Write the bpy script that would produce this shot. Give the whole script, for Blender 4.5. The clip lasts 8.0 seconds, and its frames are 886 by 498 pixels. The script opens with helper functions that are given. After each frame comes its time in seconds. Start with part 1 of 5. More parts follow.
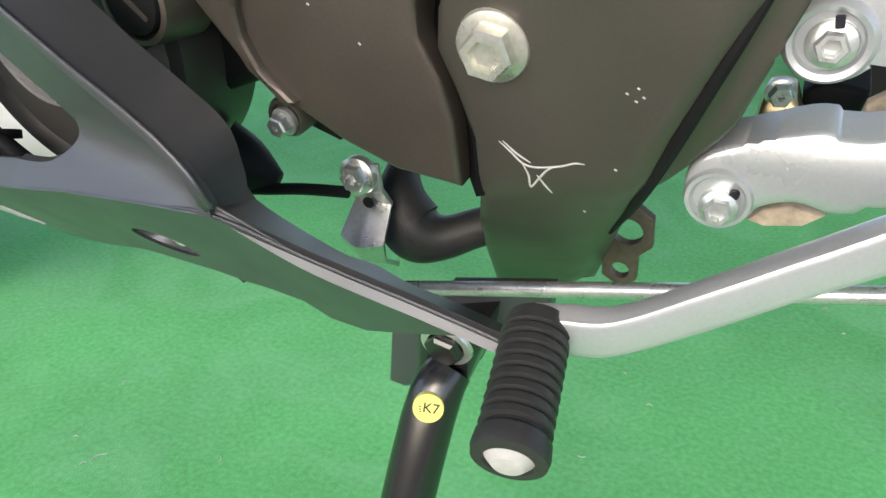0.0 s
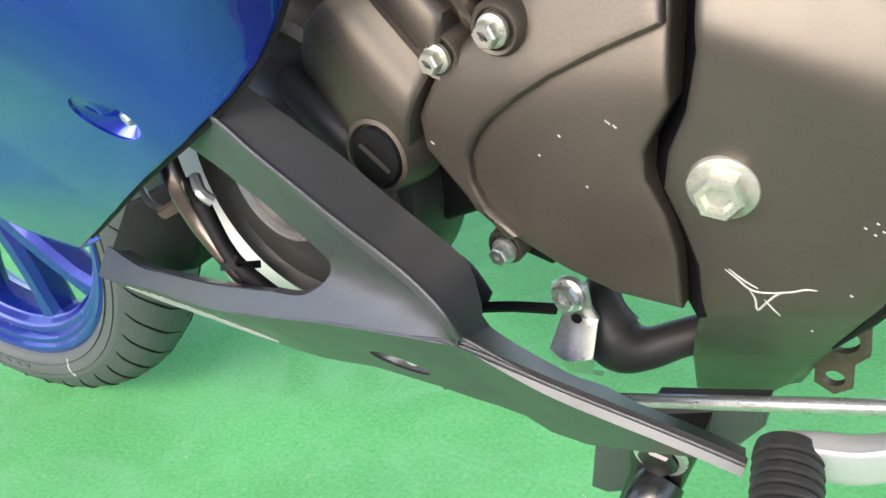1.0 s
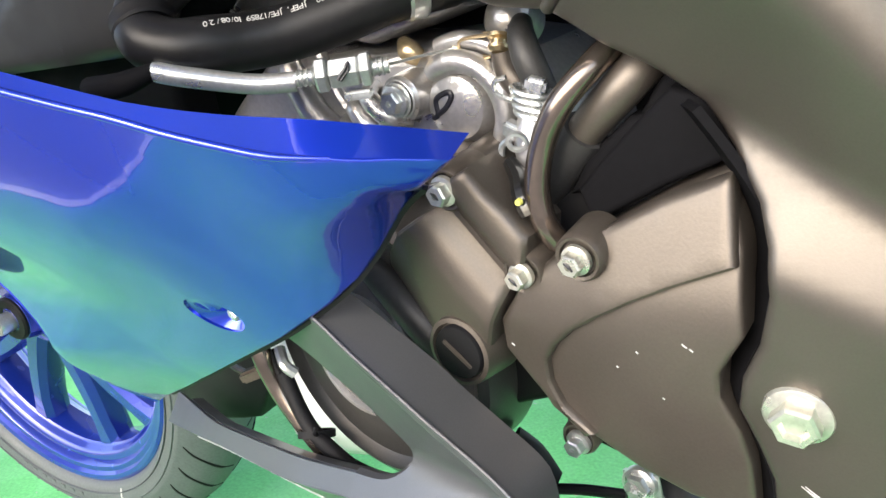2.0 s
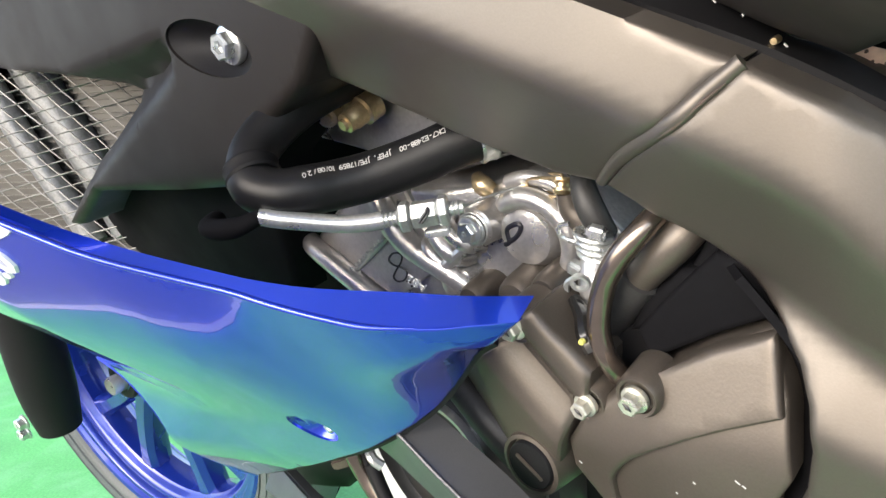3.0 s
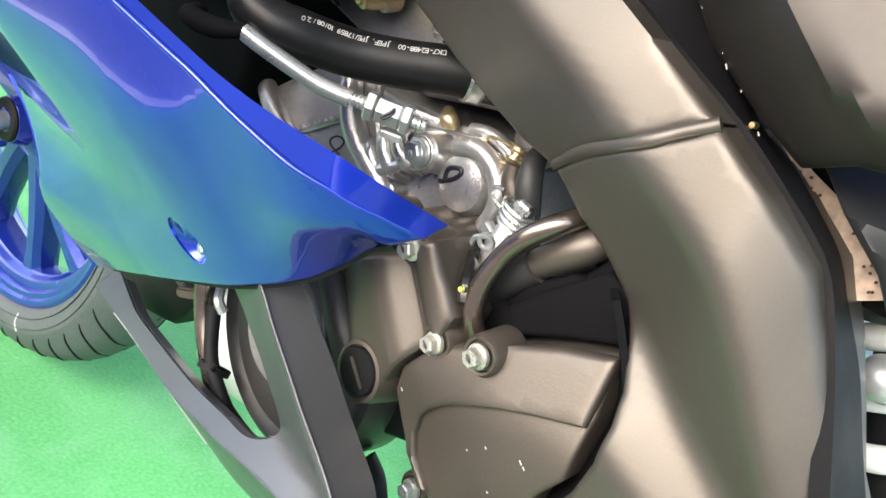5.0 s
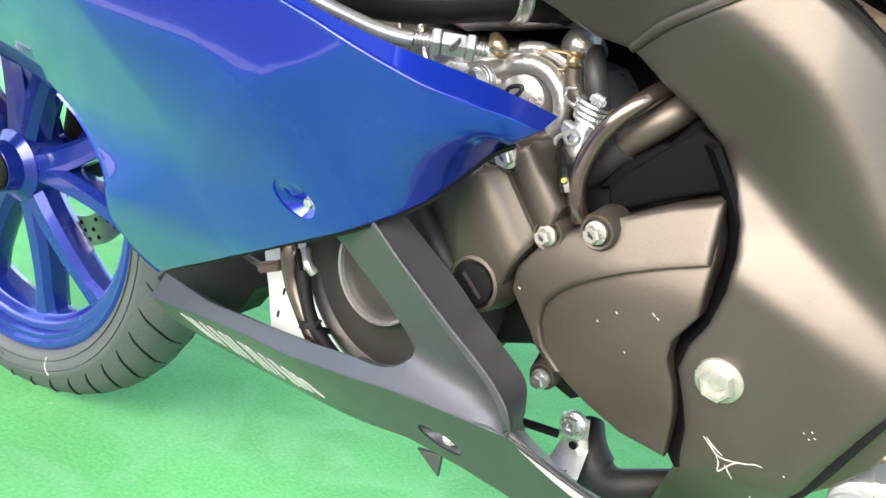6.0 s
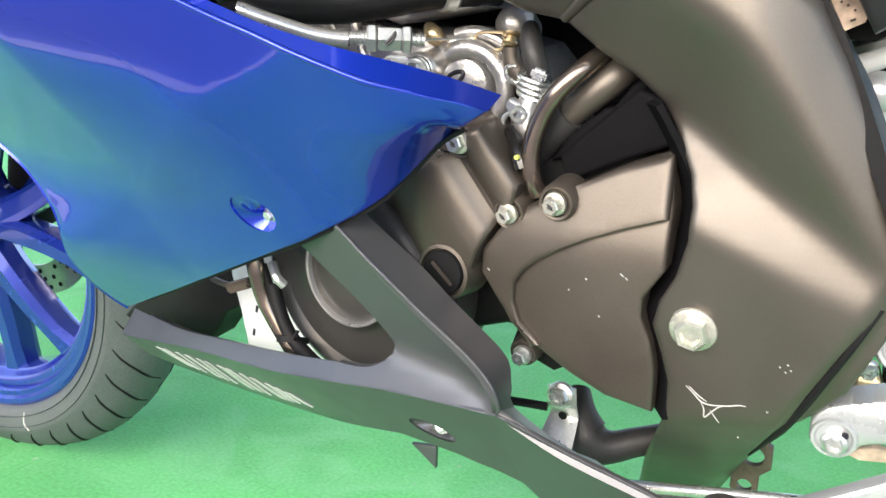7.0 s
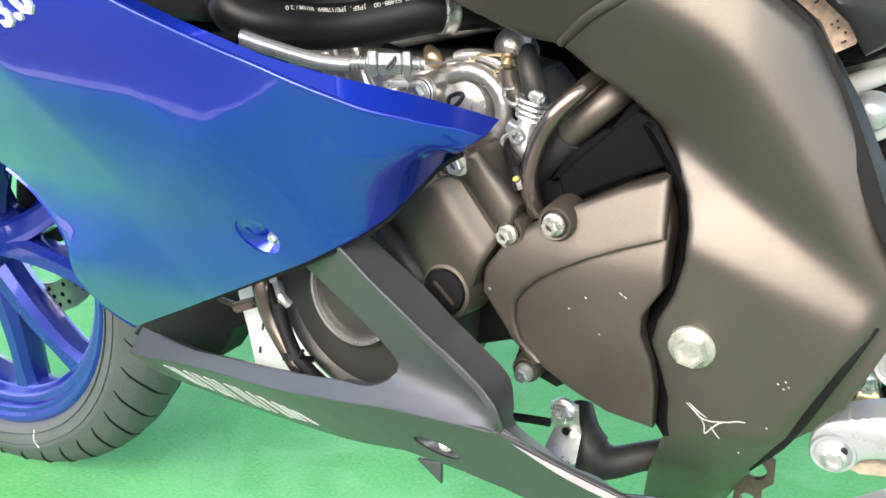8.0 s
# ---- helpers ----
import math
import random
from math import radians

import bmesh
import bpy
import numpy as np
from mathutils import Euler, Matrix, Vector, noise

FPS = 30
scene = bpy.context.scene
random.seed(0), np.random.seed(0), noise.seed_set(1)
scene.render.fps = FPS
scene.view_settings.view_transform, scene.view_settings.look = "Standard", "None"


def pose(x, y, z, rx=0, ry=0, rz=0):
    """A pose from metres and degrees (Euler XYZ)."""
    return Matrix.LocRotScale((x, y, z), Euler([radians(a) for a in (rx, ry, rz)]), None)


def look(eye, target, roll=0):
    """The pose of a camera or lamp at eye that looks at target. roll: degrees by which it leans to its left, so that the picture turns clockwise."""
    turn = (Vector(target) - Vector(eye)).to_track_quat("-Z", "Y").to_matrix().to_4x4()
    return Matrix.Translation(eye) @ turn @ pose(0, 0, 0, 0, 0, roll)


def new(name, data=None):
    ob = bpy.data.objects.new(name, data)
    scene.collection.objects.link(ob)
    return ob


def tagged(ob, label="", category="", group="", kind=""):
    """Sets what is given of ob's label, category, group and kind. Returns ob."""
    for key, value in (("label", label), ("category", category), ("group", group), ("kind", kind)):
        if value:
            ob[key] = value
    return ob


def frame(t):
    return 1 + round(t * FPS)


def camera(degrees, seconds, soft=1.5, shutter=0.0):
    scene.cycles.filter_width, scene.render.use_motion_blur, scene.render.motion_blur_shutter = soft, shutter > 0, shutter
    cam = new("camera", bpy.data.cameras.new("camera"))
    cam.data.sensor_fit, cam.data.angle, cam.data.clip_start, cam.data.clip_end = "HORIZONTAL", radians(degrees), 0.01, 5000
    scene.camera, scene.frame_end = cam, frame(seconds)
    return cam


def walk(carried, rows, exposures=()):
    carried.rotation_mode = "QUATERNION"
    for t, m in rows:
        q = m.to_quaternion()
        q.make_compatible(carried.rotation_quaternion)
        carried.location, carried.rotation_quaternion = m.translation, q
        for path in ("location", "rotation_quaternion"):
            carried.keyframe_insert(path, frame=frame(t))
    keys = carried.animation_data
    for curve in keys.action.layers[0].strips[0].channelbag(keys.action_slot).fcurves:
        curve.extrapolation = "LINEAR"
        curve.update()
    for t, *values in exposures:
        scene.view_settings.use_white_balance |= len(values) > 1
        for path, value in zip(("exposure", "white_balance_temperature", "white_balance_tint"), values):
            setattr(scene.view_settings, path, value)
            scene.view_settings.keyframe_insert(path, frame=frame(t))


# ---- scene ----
cam = camera(62.0, 8.0)
PATH = [
    (0, (0.0769, -0.3638, 0.4395), (-0.1139, 0.0349, 0.2058), -0.40),
    (0.2, (0.0698, -0.3704, 0.4429), (-0.1314, 0.0185, 0.2016), -1.81),
    (0.3, (0.0684, -0.3721, 0.4440), (-0.1435, 0.0161, 0.2108), -2.28),
    (0.5, (0.0644, -0.3773, 0.4507), (-0.1699, 0.0129, 0.2438), -3.24),
    (0.7, (0.0587, -0.3849, 0.4583), (-0.1903, 0.0023, 0.2632), -4.94),
    (1, (0.0549, -0.3912, 0.4661), (-0.2205, -0.0148, 0.2858), -6.87),
    (1.2, (0.0504, -0.3982, 0.4740), (-0.2410, -0.0245, 0.3144), -7.96),
    (1.5, (0.0477, -0.4063, 0.4843), (-0.2609, -0.0378, 0.3466), -8.77),
    (1.7, (0.0463, -0.4092, 0.4920), (-0.2633, -0.0324, 0.3818), -8.68),
    (1.8, (0.0475, -0.4106, 0.4979), (-0.2633, -0.0325, 0.3958), -8.85),
    (2, (0.0494, -0.4069, 0.5099), (-0.2518, -0.0231, 0.4004), -6.53),
    (2.2, (0.0565, -0.4081, 0.5247), (-0.2554, -0.0274, 0.4359), -6.32),
    (3.3, (0.0721, -0.4251, 0.5657), (-0.2811, -0.0830, 0.4752), -6.99),
    (3.5, (0.0731, -0.4267, 0.5680), (-0.2731, -0.0822, 0.4610), -1.97),
    (3.8, (0.0798, -0.4266, 0.5643), (-0.2517, -0.0631, 0.4754), 9.05),
    (4, (0.0802, -0.4228, 0.5630), (-0.2338, -0.0495, 0.4530), 15.93),
    (4.2, (0.0940, -0.4168, 0.5582), (-0.2301, -0.0564, 0.4356), 20.06),
    (5.3, (0.0709, -0.4584, 0.5377), (-0.1998, -0.0490, 0.4423), 22.38),
    (5.5, (0.0657, -0.4725, 0.5310), (-0.1906, -0.0570, 0.4229), 20.11),
    (5.7, (0.0588, -0.4841, 0.5181), (-0.2068, -0.0707, 0.4259), 15.42),
    (5.9, (0.0552, -0.4996, 0.5038), (-0.2108, -0.0867, 0.4100), 12.93),
    (6, (0.0523, -0.5121, 0.4943), (-0.2033, -0.0949, 0.3915), 11.62),
    (6.2, (0.0523, -0.5150, 0.4910), (-0.1880, -0.0911, 0.3790), 8.54),
    (6.5, (0.0528, -0.5161, 0.4870), (-0.1714, -0.0814, 0.3831), 5.13),
    (7, (0.0553, -0.5145, 0.4917), (-0.1813, -0.0860, 0.3897), 3.92),
    (7.5, (0.0558, -0.5150, 0.4925), (-0.1830, -0.0867, 0.3945), 3.88),
    (8, (0.0594, -0.5174, 0.4992), (-0.1818, -0.0902, 0.4025), 3.10),
]
walk(cam, [(t, look(eye, target, roll)) for t, eye, target, roll in PATH],
     [(0, 1.55), (0.5, 1.62), (1.0, 2.0), (1.5, 2.34), (2.2, 2.4), (3.5, 2.25), (4.2, 2.31), (5.5, 2.38), (7.0, 2.22), (8.0, 2.27)])

# ---- world and light ----
world = bpy.data.worlds.new("sky")
scene.world = world
world.use_nodes = True
wn = world.node_tree
sky = wn.nodes.new("ShaderNodeTexSky")
sky.sky_type, sky.sun_disc = "NISHITA", False
sky.sun_elevation, sky.sun_rotation = radians(37), radians(180)
sky.air_density, sky.dust_density = 1.0, 3.0
wn.nodes["Background"].inputs["Strength"].default_value = 0.15
wn.links.new(sky.outputs["Color"], wn.nodes["Background"].inputs["Color"])
sun_data = bpy.data.lights.new("sun", "SUN")
sun_data.energy, sun_data.angle, sun_data.color = 0.72, radians(80), (1.0, 0.97, 0.93)
sun = new("sun", sun_data)
sun.matrix_world = look((0, -2.52, 1.9), (0, 0, 0))


# ---- materials ----
def material(name, color, rough=0.5, metal=0.0, coat=0.0, grain=0.0, scale=300.0, vary=0.15, rscale=25.0, spec=0.5):
    """A painted or cast surface: colour varied at two scales, roughness varied, fine relief."""
    m = bpy.data.materials.new(name)
    m.use_nodes = True
    nt = m.node_tree
    b = nt.nodes["Principled BSDF"]
    tc = nt.nodes.new("ShaderNodeTexCoord")
    big, fine = nt.nodes.new("ShaderNodeTexNoise"), nt.nodes.new("ShaderNodeTexNoise")
    big.inputs["Scale"].default_value, fine.inputs["Scale"].default_value = rscale, scale
    big.inputs["Detail"].default_value, fine.inputs["Detail"].default_value = 5, 3
    for n in (big, fine):
        nt.links.new(tc.outputs["Object"], n.inputs["Vector"])
    mixed = nt.nodes.new("ShaderNodeMath")
    mixed.operation = "ADD"
    nt.links.new(big.outputs["Fac"], mixed.inputs[0])
    nt.links.new(fine.outputs["Fac"], mixed.inputs[1])
    ramp = nt.nodes.new("ShaderNodeMapRange")
    ramp.inputs["From Min"].default_value, ramp.inputs["From Max"].default_value = 0.6, 1.4
    ramp.inputs["To Min"].default_value, ramp.inputs["To Max"].default_value = 1 - vary, 1 + vary
    nt.links.new(mixed.outputs[0], ramp.inputs["Value"])
    tint = nt.nodes.new("ShaderNodeVectorMath")
    tint.operation = "SCALE"
    tint.inputs[0].default_value = color
    nt.links.new(ramp.outputs["Result"], tint.inputs["Scale"])
    nt.links.new(tint.outputs["Vector"], b.inputs["Base Color"])
    rr = nt.nodes.new("ShaderNodeMapRange")
    rr.inputs["From Min"].default_value, rr.inputs["From Max"].default_value = 0.3, 0.7
    rr.inputs["To Min"].default_value, rr.inputs["To Max"].default_value = max(0.02, rough * 0.85), min(1, rough * 1.15)
    nt.links.new(big.outputs["Fac"], rr.inputs["Value"])
    nt.links.new(rr.outputs["Result"], b.inputs["Roughness"])
    b.inputs["Metallic"].default_value = metal
    b.inputs["Coat Weight"].default_value = coat
    b.inputs["Coat Roughness"].default_value = 0.04
    b.inputs["Specular IOR Level"].default_value = spec
    if grain:
        bump = nt.nodes.new("ShaderNodeBump")
        bump.inputs["Strength"].default_value, bump.inputs["Distance"].default_value = grain, 0.0006
        nt.links.new(fine.outputs["Fac"], bump.inputs["Height"])
        nt.links.new(bump.outputs["Normal"], b.inputs["Normal"])
    return m


BLUE = material("metallic_blue_paint", (0.01, 0.04, 0.48), 0.22, 0.6, 1.0, vary=0.05, scale=2500)
BLUE.node_tree.nodes["Principled BSDF"].inputs["Coat IOR"].default_value = 1.5
BLUE.node_tree.nodes["Principled BSDF"].inputs["Coat Roughness"].default_value = 0.02
WHEEL_BLUE = material("wheel_blue_paint", (0.008, 0.024, 0.24), 0.25, 0.4, 0.7, vary=0.08)
GREY = material("satin_grey_plastic", (0.088, 0.092, 0.1), 0.36, 0.6, grain=0.06, scale=1500, vary=0.08, spec=0.55)
FRAME = material("satin_dark_frame_paint", (0.12, 0.107, 0.094), 0.42, 0.72, grain=0.05, scale=1200, vary=0.07)
BRONZE = material("dark_bronze_engine_paint", (0.11, 0.095, 0.081), 0.44, 0.65, grain=0.12, scale=900, vary=0.1)
DARK_CASE = material("dark_grey_engine_paint", (0.06, 0.058, 0.055), 0.36, 0.4, grain=0.12, scale=900, vary=0.12)
DULL = material("dull_aluminium", (0.24, 0.245, 0.25), 0.5, 0.5, grain=0.2, scale=500, vary=0.3, rscale=60)
EMBLEM = material("pale_grey_vinyl", (0.42, 0.45, 0.43), 0.35, vary=0.06)
BLACK = material("black_plastic", (0.008, 0.008, 0.009), 0.6, grain=0.1, scale=800, vary=0.2, spec=0.15)
GLOSS_BLACK = material("gloss_black_paint", (0.012, 0.012, 0.012), 0.2, grain=0.05, scale=600, vary=0.2, spec=0.7)
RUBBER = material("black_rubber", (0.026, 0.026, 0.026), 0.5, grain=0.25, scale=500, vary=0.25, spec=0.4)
HOSE_RUBBER = material("smooth_black_hose_rubber", (0.007, 0.0072, 0.008), 0.44, grain=0.1, scale=300, vary=0.3, spec=0.24)
TYRE = material("tyre_rubber", (0.06, 0.068, 0.073), 0.6, grain=0.4, scale=350, vary=0.25, rscale=12)
ZINC = material("zinc_plated_steel", (0.58, 0.6, 0.59), 0.3, 0.8, grain=0.1, scale=600, vary=0.18, rscale=80)
YZINC = material("pale_yellow_zinc_steel", (0.6, 0.6, 0.53), 0.3, 0.78, grain=0.1, scale=600, vary=0.18, rscale=80)
GOLD = material("brass_plated_steel", (0.6, 0.47, 0.28), 0.3, 0.9, grain=0.1, scale=700, vary=0.2)
RED = material("red_caliper_sticker", (0.4, 0.03, 0.03), 0.4, vary=0.08)
CAST = material("cast_aluminium", (0.5, 0.49, 0.48), 0.3, 0.8, grain=0.5, scale=420, vary=0.15)
SILVER = material("silver_painted_alloy", (0.5, 0.52, 0.54), 0.32, 0.6, grain=0.1, scale=900, vary=0.07)
PIPE = material("brown_tinted_steel_pipe", (0.2, 0.165, 0.14), 0.2, 0.9, vary=0.2, rscale=60)
# cloth of the added canopy; the translucent share lets some sky light down
CANVAS = material("dark_canvas", (0.16, 0.155, 0.15), 0.9, vary=0.1, rscale=3)
nt = CANVAS.node_tree
thin, mix = nt.nodes.new("ShaderNodeBsdfTranslucent"), nt.nodes.new("ShaderNodeMixShader")
thin.inputs["Color"].default_value, mix.inputs[0].default_value = (0.85, 0.88, 0.9, 1), 0.4
nt.links.new(nt.nodes["Principled BSDF"].outputs[0], mix.inputs[1])
nt.links.new(thin.outputs[0], mix.inputs[2])
nt.links.new(mix.outputs[0], nt.nodes["Material Output"].inputs["Surface"])
WHITE = material("white_plastic", (0.75, 0.77, 0.78), 0.4, vary=0.04)
DECAL = material("white_vinyl", (0.62, 0.63, 0.64), 0.3, coat=0.5, vary=0.03)
MARK = material("black_marker_ink", (0.006, 0.006, 0.012), 0.5)
CHALK = material("white_paint_mark", (0.4, 0.4, 0.385), 0.7, vary=0.15, rscale=400)
YELLOW = material("yellow_sticker", (0.72, 0.7, 0.16), 0.4, vary=0.05)
TAN = material("tan_speckled_rubber", (0.55, 0.42, 0.33), 0.75, grain=0.4, scale=200, vary=0.45, rscale=180)
# matt black for plastic parts, and for sheets that stand for deep shade
MATT_BLACK = material("matt_black_plastic_and_shade", (0.006, 0.006, 0.007), 0.8, vary=0.2, spec=0.05)
BRANCH = material("dark_brown_satin_paint", (0.014, 0.012, 0.011), 0.5, grain=0.05, scale=1200, vary=0.1, spec=0.22)
PANEL = material("dark_satin_side_cover", (0.052, 0.046, 0.043), 0.4, 0.6, vary=0.08, spec=0.45)
STEEL = material("brake_disc_steel", (0.45, 0.44, 0.42), 0.35, 1.0, vary=0.12, rscale=60)
WIRE = material("dull_steel_wire", (0.16, 0.16, 0.16), 0.4, 0.8, vary=0.3, rscale=200)
RUST = material("dark_forged_steel", (0.13, 0.1, 0.085), 0.5, 0.7, grain=0.3, vary=0.3, rscale=60)
PAVING = material("grey_paving", (0.2, 0.19, 0.192), 0.9, vary=0.12, rscale=0.6, scale=30)
EDGING = material("pale_pink_edging", (0.93, 0.84, 0.84), 0.8, vary=0.12, rscale=30)
SIGN_BLUE = material("sign_blue_print", (0.02, 0.05, 0.32), 0.4, vary=0.03)

CARPET = material("green_carpet", (0.12, 0.455, 0.15), 0.85, vary=0.32, rscale=4.5, scale=200, grain=0.0)
nt = CARPET.node_tree
bs, tc = nt.nodes["Principled BSDF"], nt.nodes["Texture Coordinate"]
pile = nt.nodes.new("ShaderNodeTexNoise")
pile.inputs["Scale"].default_value, pile.inputs["Detail"].default_value = 900, 4
worn = nt.nodes.new("ShaderNodeTexNoise")
worn.inputs["Scale"].default_value, worn.inputs["Detail"].default_value = 14, 6
addh = nt.nodes.new("ShaderNodeMath")
nt.links.new(pile.outputs["Fac"], addh.inputs[0])
nt.links.new(worn.outputs["Fac"], addh.inputs[1])
bmp = nt.nodes.new("ShaderNodeBump")
bmp.inputs["Strength"].default_value, bmp.inputs["Distance"].default_value = 0.28, 0.003
# paler, trodden patches
tread, ramp, pale = nt.nodes.new("ShaderNodeTexNoise"), nt.nodes.new("ShaderNodeMapRange"), nt.nodes.new("ShaderNodeMix")
tread.inputs["Scale"].default_value, tread.inputs["Detail"].default_value, tread.inputs["Distortion"].default_value = 7, 6, 1.2
ramp.inputs["From Min"].default_value, ramp.inputs["From Max"].default_value, ramp.inputs["To Max"].default_value = 0.46, 0.72, 0.32
pale.data_type = "RGBA"
pale.inputs[7].default_value = (0.27, 0.62, 0.34, 1)
nt.links.new(bs.inputs["Base Color"].links[0].from_socket, pale.inputs[6])
nt.links.new(tread.outputs["Fac"], ramp.inputs["Value"])
nt.links.new(ramp.outputs["Result"], pale.inputs["Factor"])
nt.links.new(pale.outputs[2], bs.inputs["Base Color"])
for n in (pile, worn, tread):
    nt.links.new(tc.outputs["Object"], n.inputs["Vector"])
nt.links.new(addh.outputs[0], bmp.inputs["Height"])
nt.links.new(bmp.outputs["Normal"], bs.inputs["Normal"])


# ---- mesh helpers; the motorcycle's own axes: u to its rear, v to its right, w up ----
def relu(x):
    return x if x > 0 else 0.0


def smax(a, b, k=0.006):
    """The greater of two, with a rounded change from one to the other."""
    return 0.5 * (a + b + math.sqrt((a - b) ** 2 + k * k))


def part(name, bm, mat, parent=None, label="", smooth=32):
    me = bpy.data.meshes.new(name)
    bmesh.ops.recalc_face_normals(bm, faces=bm.faces)
    bm.to_mesh(me)
    bm.free()
    me.materials.append(mat)
    me.polygons.foreach_set("use_smooth", [True] * len(me.polygons))
    me.set_sharp_from_angle(angle=radians(smooth))
    ob = new(name, me)
    ob.parent = parent
    if label:
        ob["label"] = label
    return ob


def group_part(name, parent, label=""):
    ob = new(name)
    ob.empty_display_size = 0.02
    ob.parent = parent
    if label:
        ob["label"] = label
    return ob


def spline(points, n=6, closed=False):
    """A smooth line through the points."""
    p = [Vector(q) for q in points]
    m, out = len(p), []
    for i in range(m if closed else m - 1):
        a, b, c, d = (p[(i + k) % m] if closed else p[min(max(i + k, 0), m - 1)] for k in (-1, 0, 1, 2))
        for j in range(n):
            t = j / n
            out.append(0.5 * (2 * b + (c - a) * t + (2 * a - 5 * b + 4 * c - d) * t * t + (3 * b - a - 3 * c + d) * t ** 3))
    return out if closed else out + [p[-1]]


def shell(outline, f, thick=0.01, bevel=0.0015, holes=(), step=0.012, rounding=0, turn=0.0):
    """A panel with the outline (u, w), its outer face at v = f(u, w), with rounded outer edges."""
    bm = bmesh.new()
    edges = []
    if rounding:
        outline = [(q.x, q.y) for q in spline([(a, b, 0) for a, b in outline], rounding, True)]
    outer = set()
    for loop in (outline, *holes):
        vs = [bm.verts.new((u, 0, w)) for u, w in loop]
        if loop is outline:
            outer = set(vs)
        edges += [bm.edges.new((vs[i], vs[(i + 1) % len(vs)])) for i in range(len(vs))]
    if holes:
        bmesh.ops.triangle_fill(bm, use_beauty=True, use_dissolve=False, edges=edges)
    else:
        bm.faces.new(vs)
    front = list(bm.faces)
    ext = bmesh.ops.extrude_face_region(bm, geom=front, use_keep_orig=True)
    back = [g for g in ext["geom"] if isinstance(g, bmesh.types.BMVert)]
    for v in back:
        v.co.y = thick
    if bevel:
        rim = [e for e in bm.edges if e.is_valid and all(v in outer for v in e.verts)
               and any(any(abs(v.co.y) > 1e-6 for v in fc.verts) for fc in e.link_faces)]
        bmesh.ops.bevel(bm, geom=rim, offset=bevel, segments=3, profile=0.5, affect="EDGES", clamp_overlap=True)
    if step:
        for a in (radians(turn), radians(turn + 90)):
            no = Vector((math.cos(a), 0, math.sin(a)))
            along = [u * no.x + w * no.z for u, w in outline]
            lo, hi = min(along), max(along)
            k = int((hi - lo) / step)
            for i in range(1, k + 1):
                bmesh.ops.bisect_plane(bm, geom=bm.verts[:] + bm.edges[:] + bm.faces[:], plane_co=no * (lo + (hi - lo) * i / (k + 1)), plane_no=no, dist=1e-5)
        bmesh.ops.remove_doubles(bm, verts=bm.verts, dist=min(0.0006, bevel * 0.3 or 0.0006))
    for v in bm.verts:
        v.co.y += f(v.co.x, v.co.z)
    return bm


def flat(c):
    return lambda u, w: c


def dish(rim, f, deep):
    """A smooth hollow below an opening with the given rim."""
    bm = bmesh.new()
    cu, cw = sum(p[0] for p in rim) / len(rim), sum(p[1] for p in rim) / len(rim)
    rings = []
    for k in range(7):
        a = k / 7
        rings.append([bm.verts.new((cu + (u - cu) * (1.03 - a), f(u, w) + 0.0012 + deep * math.sin(a * math.pi / 2), cw + (w - cw) * (1.03 - a))) for u, w in rim])
    tip = bm.verts.new((cu, f(cu, cw) + 0.0012 + deep, cw))
    n = len(rim)
    for p, q in zip(rings, rings[1:]):
        for i in range(n):
            bm.faces.new((p[i], p[(i + 1) % n], q[(i + 1) % n], q[i]))
    for i in range(n):
        bm.faces.new((rings[-1][i], rings[-1][(i + 1) % n], tip))
    bmesh.ops.recalc_face_normals(bm, faces=bm.faces)
    return bm


def ribbon(rows, thick=0.003, bulge=None):
    """A skin through rows of points (each row a smooth line), given thickness."""
    n, even = 48, []
    for r in rows:
        line = spline(r, 12)
        run = [0.0]
        for p, q in zip(line, line[1:]):
            run.append(run[-1] + (q - p).length)
        out, j = [], 0
        for i in range(n):
            d = run[-1] * i / (n - 1)
            while j < len(run) - 2 and run[j + 1] < d:
                j += 1
            k = (d - run[j]) / max(run[j + 1] - run[j], 1e-9)
            out.append(line[j].lerp(line[j + 1], min(max(k, 0), 1)))
        even.append(out)
    if bulge:
        even = [even[0], [(p + q) / 2 + Vector(bulge) for p, q in zip(*even)], even[1]]
    bm = bmesh.new()
    grid = [[bm.verts.new(p) for p in r] for r in even]
    for a, b in zip(grid, grid[1:]):
        for i in range(n - 1):
            bm.faces.new((a[i], a[i + 1], b[i + 1], b[i]))
    bmesh.ops.recalc_face_normals(bm, faces=bm.faces)
    if thick:
        bmesh.ops.solidify(bm, geom=bm.faces[:], thickness=thick)
    return bm


def tube(points, r, seg=14, n=8, bm=None, caps=True):
    """A round pipe along a smooth line; r is one radius, or one for each point."""
    bm = bm or bmesh.new()
    rs = r if isinstance(r, (list, tuple)) else [r] * len(points)
    line = spline(points, n)
    rad = [q.x for q in spline([(a, 0, 0) for a in rs], n)]
    up = Vector((0.13, -0.35, 0.93))
    rings = []
    for i, p in enumerate(line):
        t = (line[min(i + 1, len(line) - 1)] - line[max(i - 1, 0)]).normalized()
        a = (up - t * up.dot(t)).normalized()
        up = a
        b = t.cross(a)
        rings.append([bm.verts.new(p + rad[i] * (math.cos(k * math.tau / seg) * a + math.sin(k * math.tau / seg) * b)) for k in range(seg)])
    for x, y in zip(rings, rings[1:]):
        for k in range(seg):
            bm.faces.new((x[k], x[(k + 1) % seg], y[(k + 1) % seg], y[k]))
    if caps:
        bm.faces.new(rings[0])
        bm.faces.new(rings[-1][::-1])
    return bm


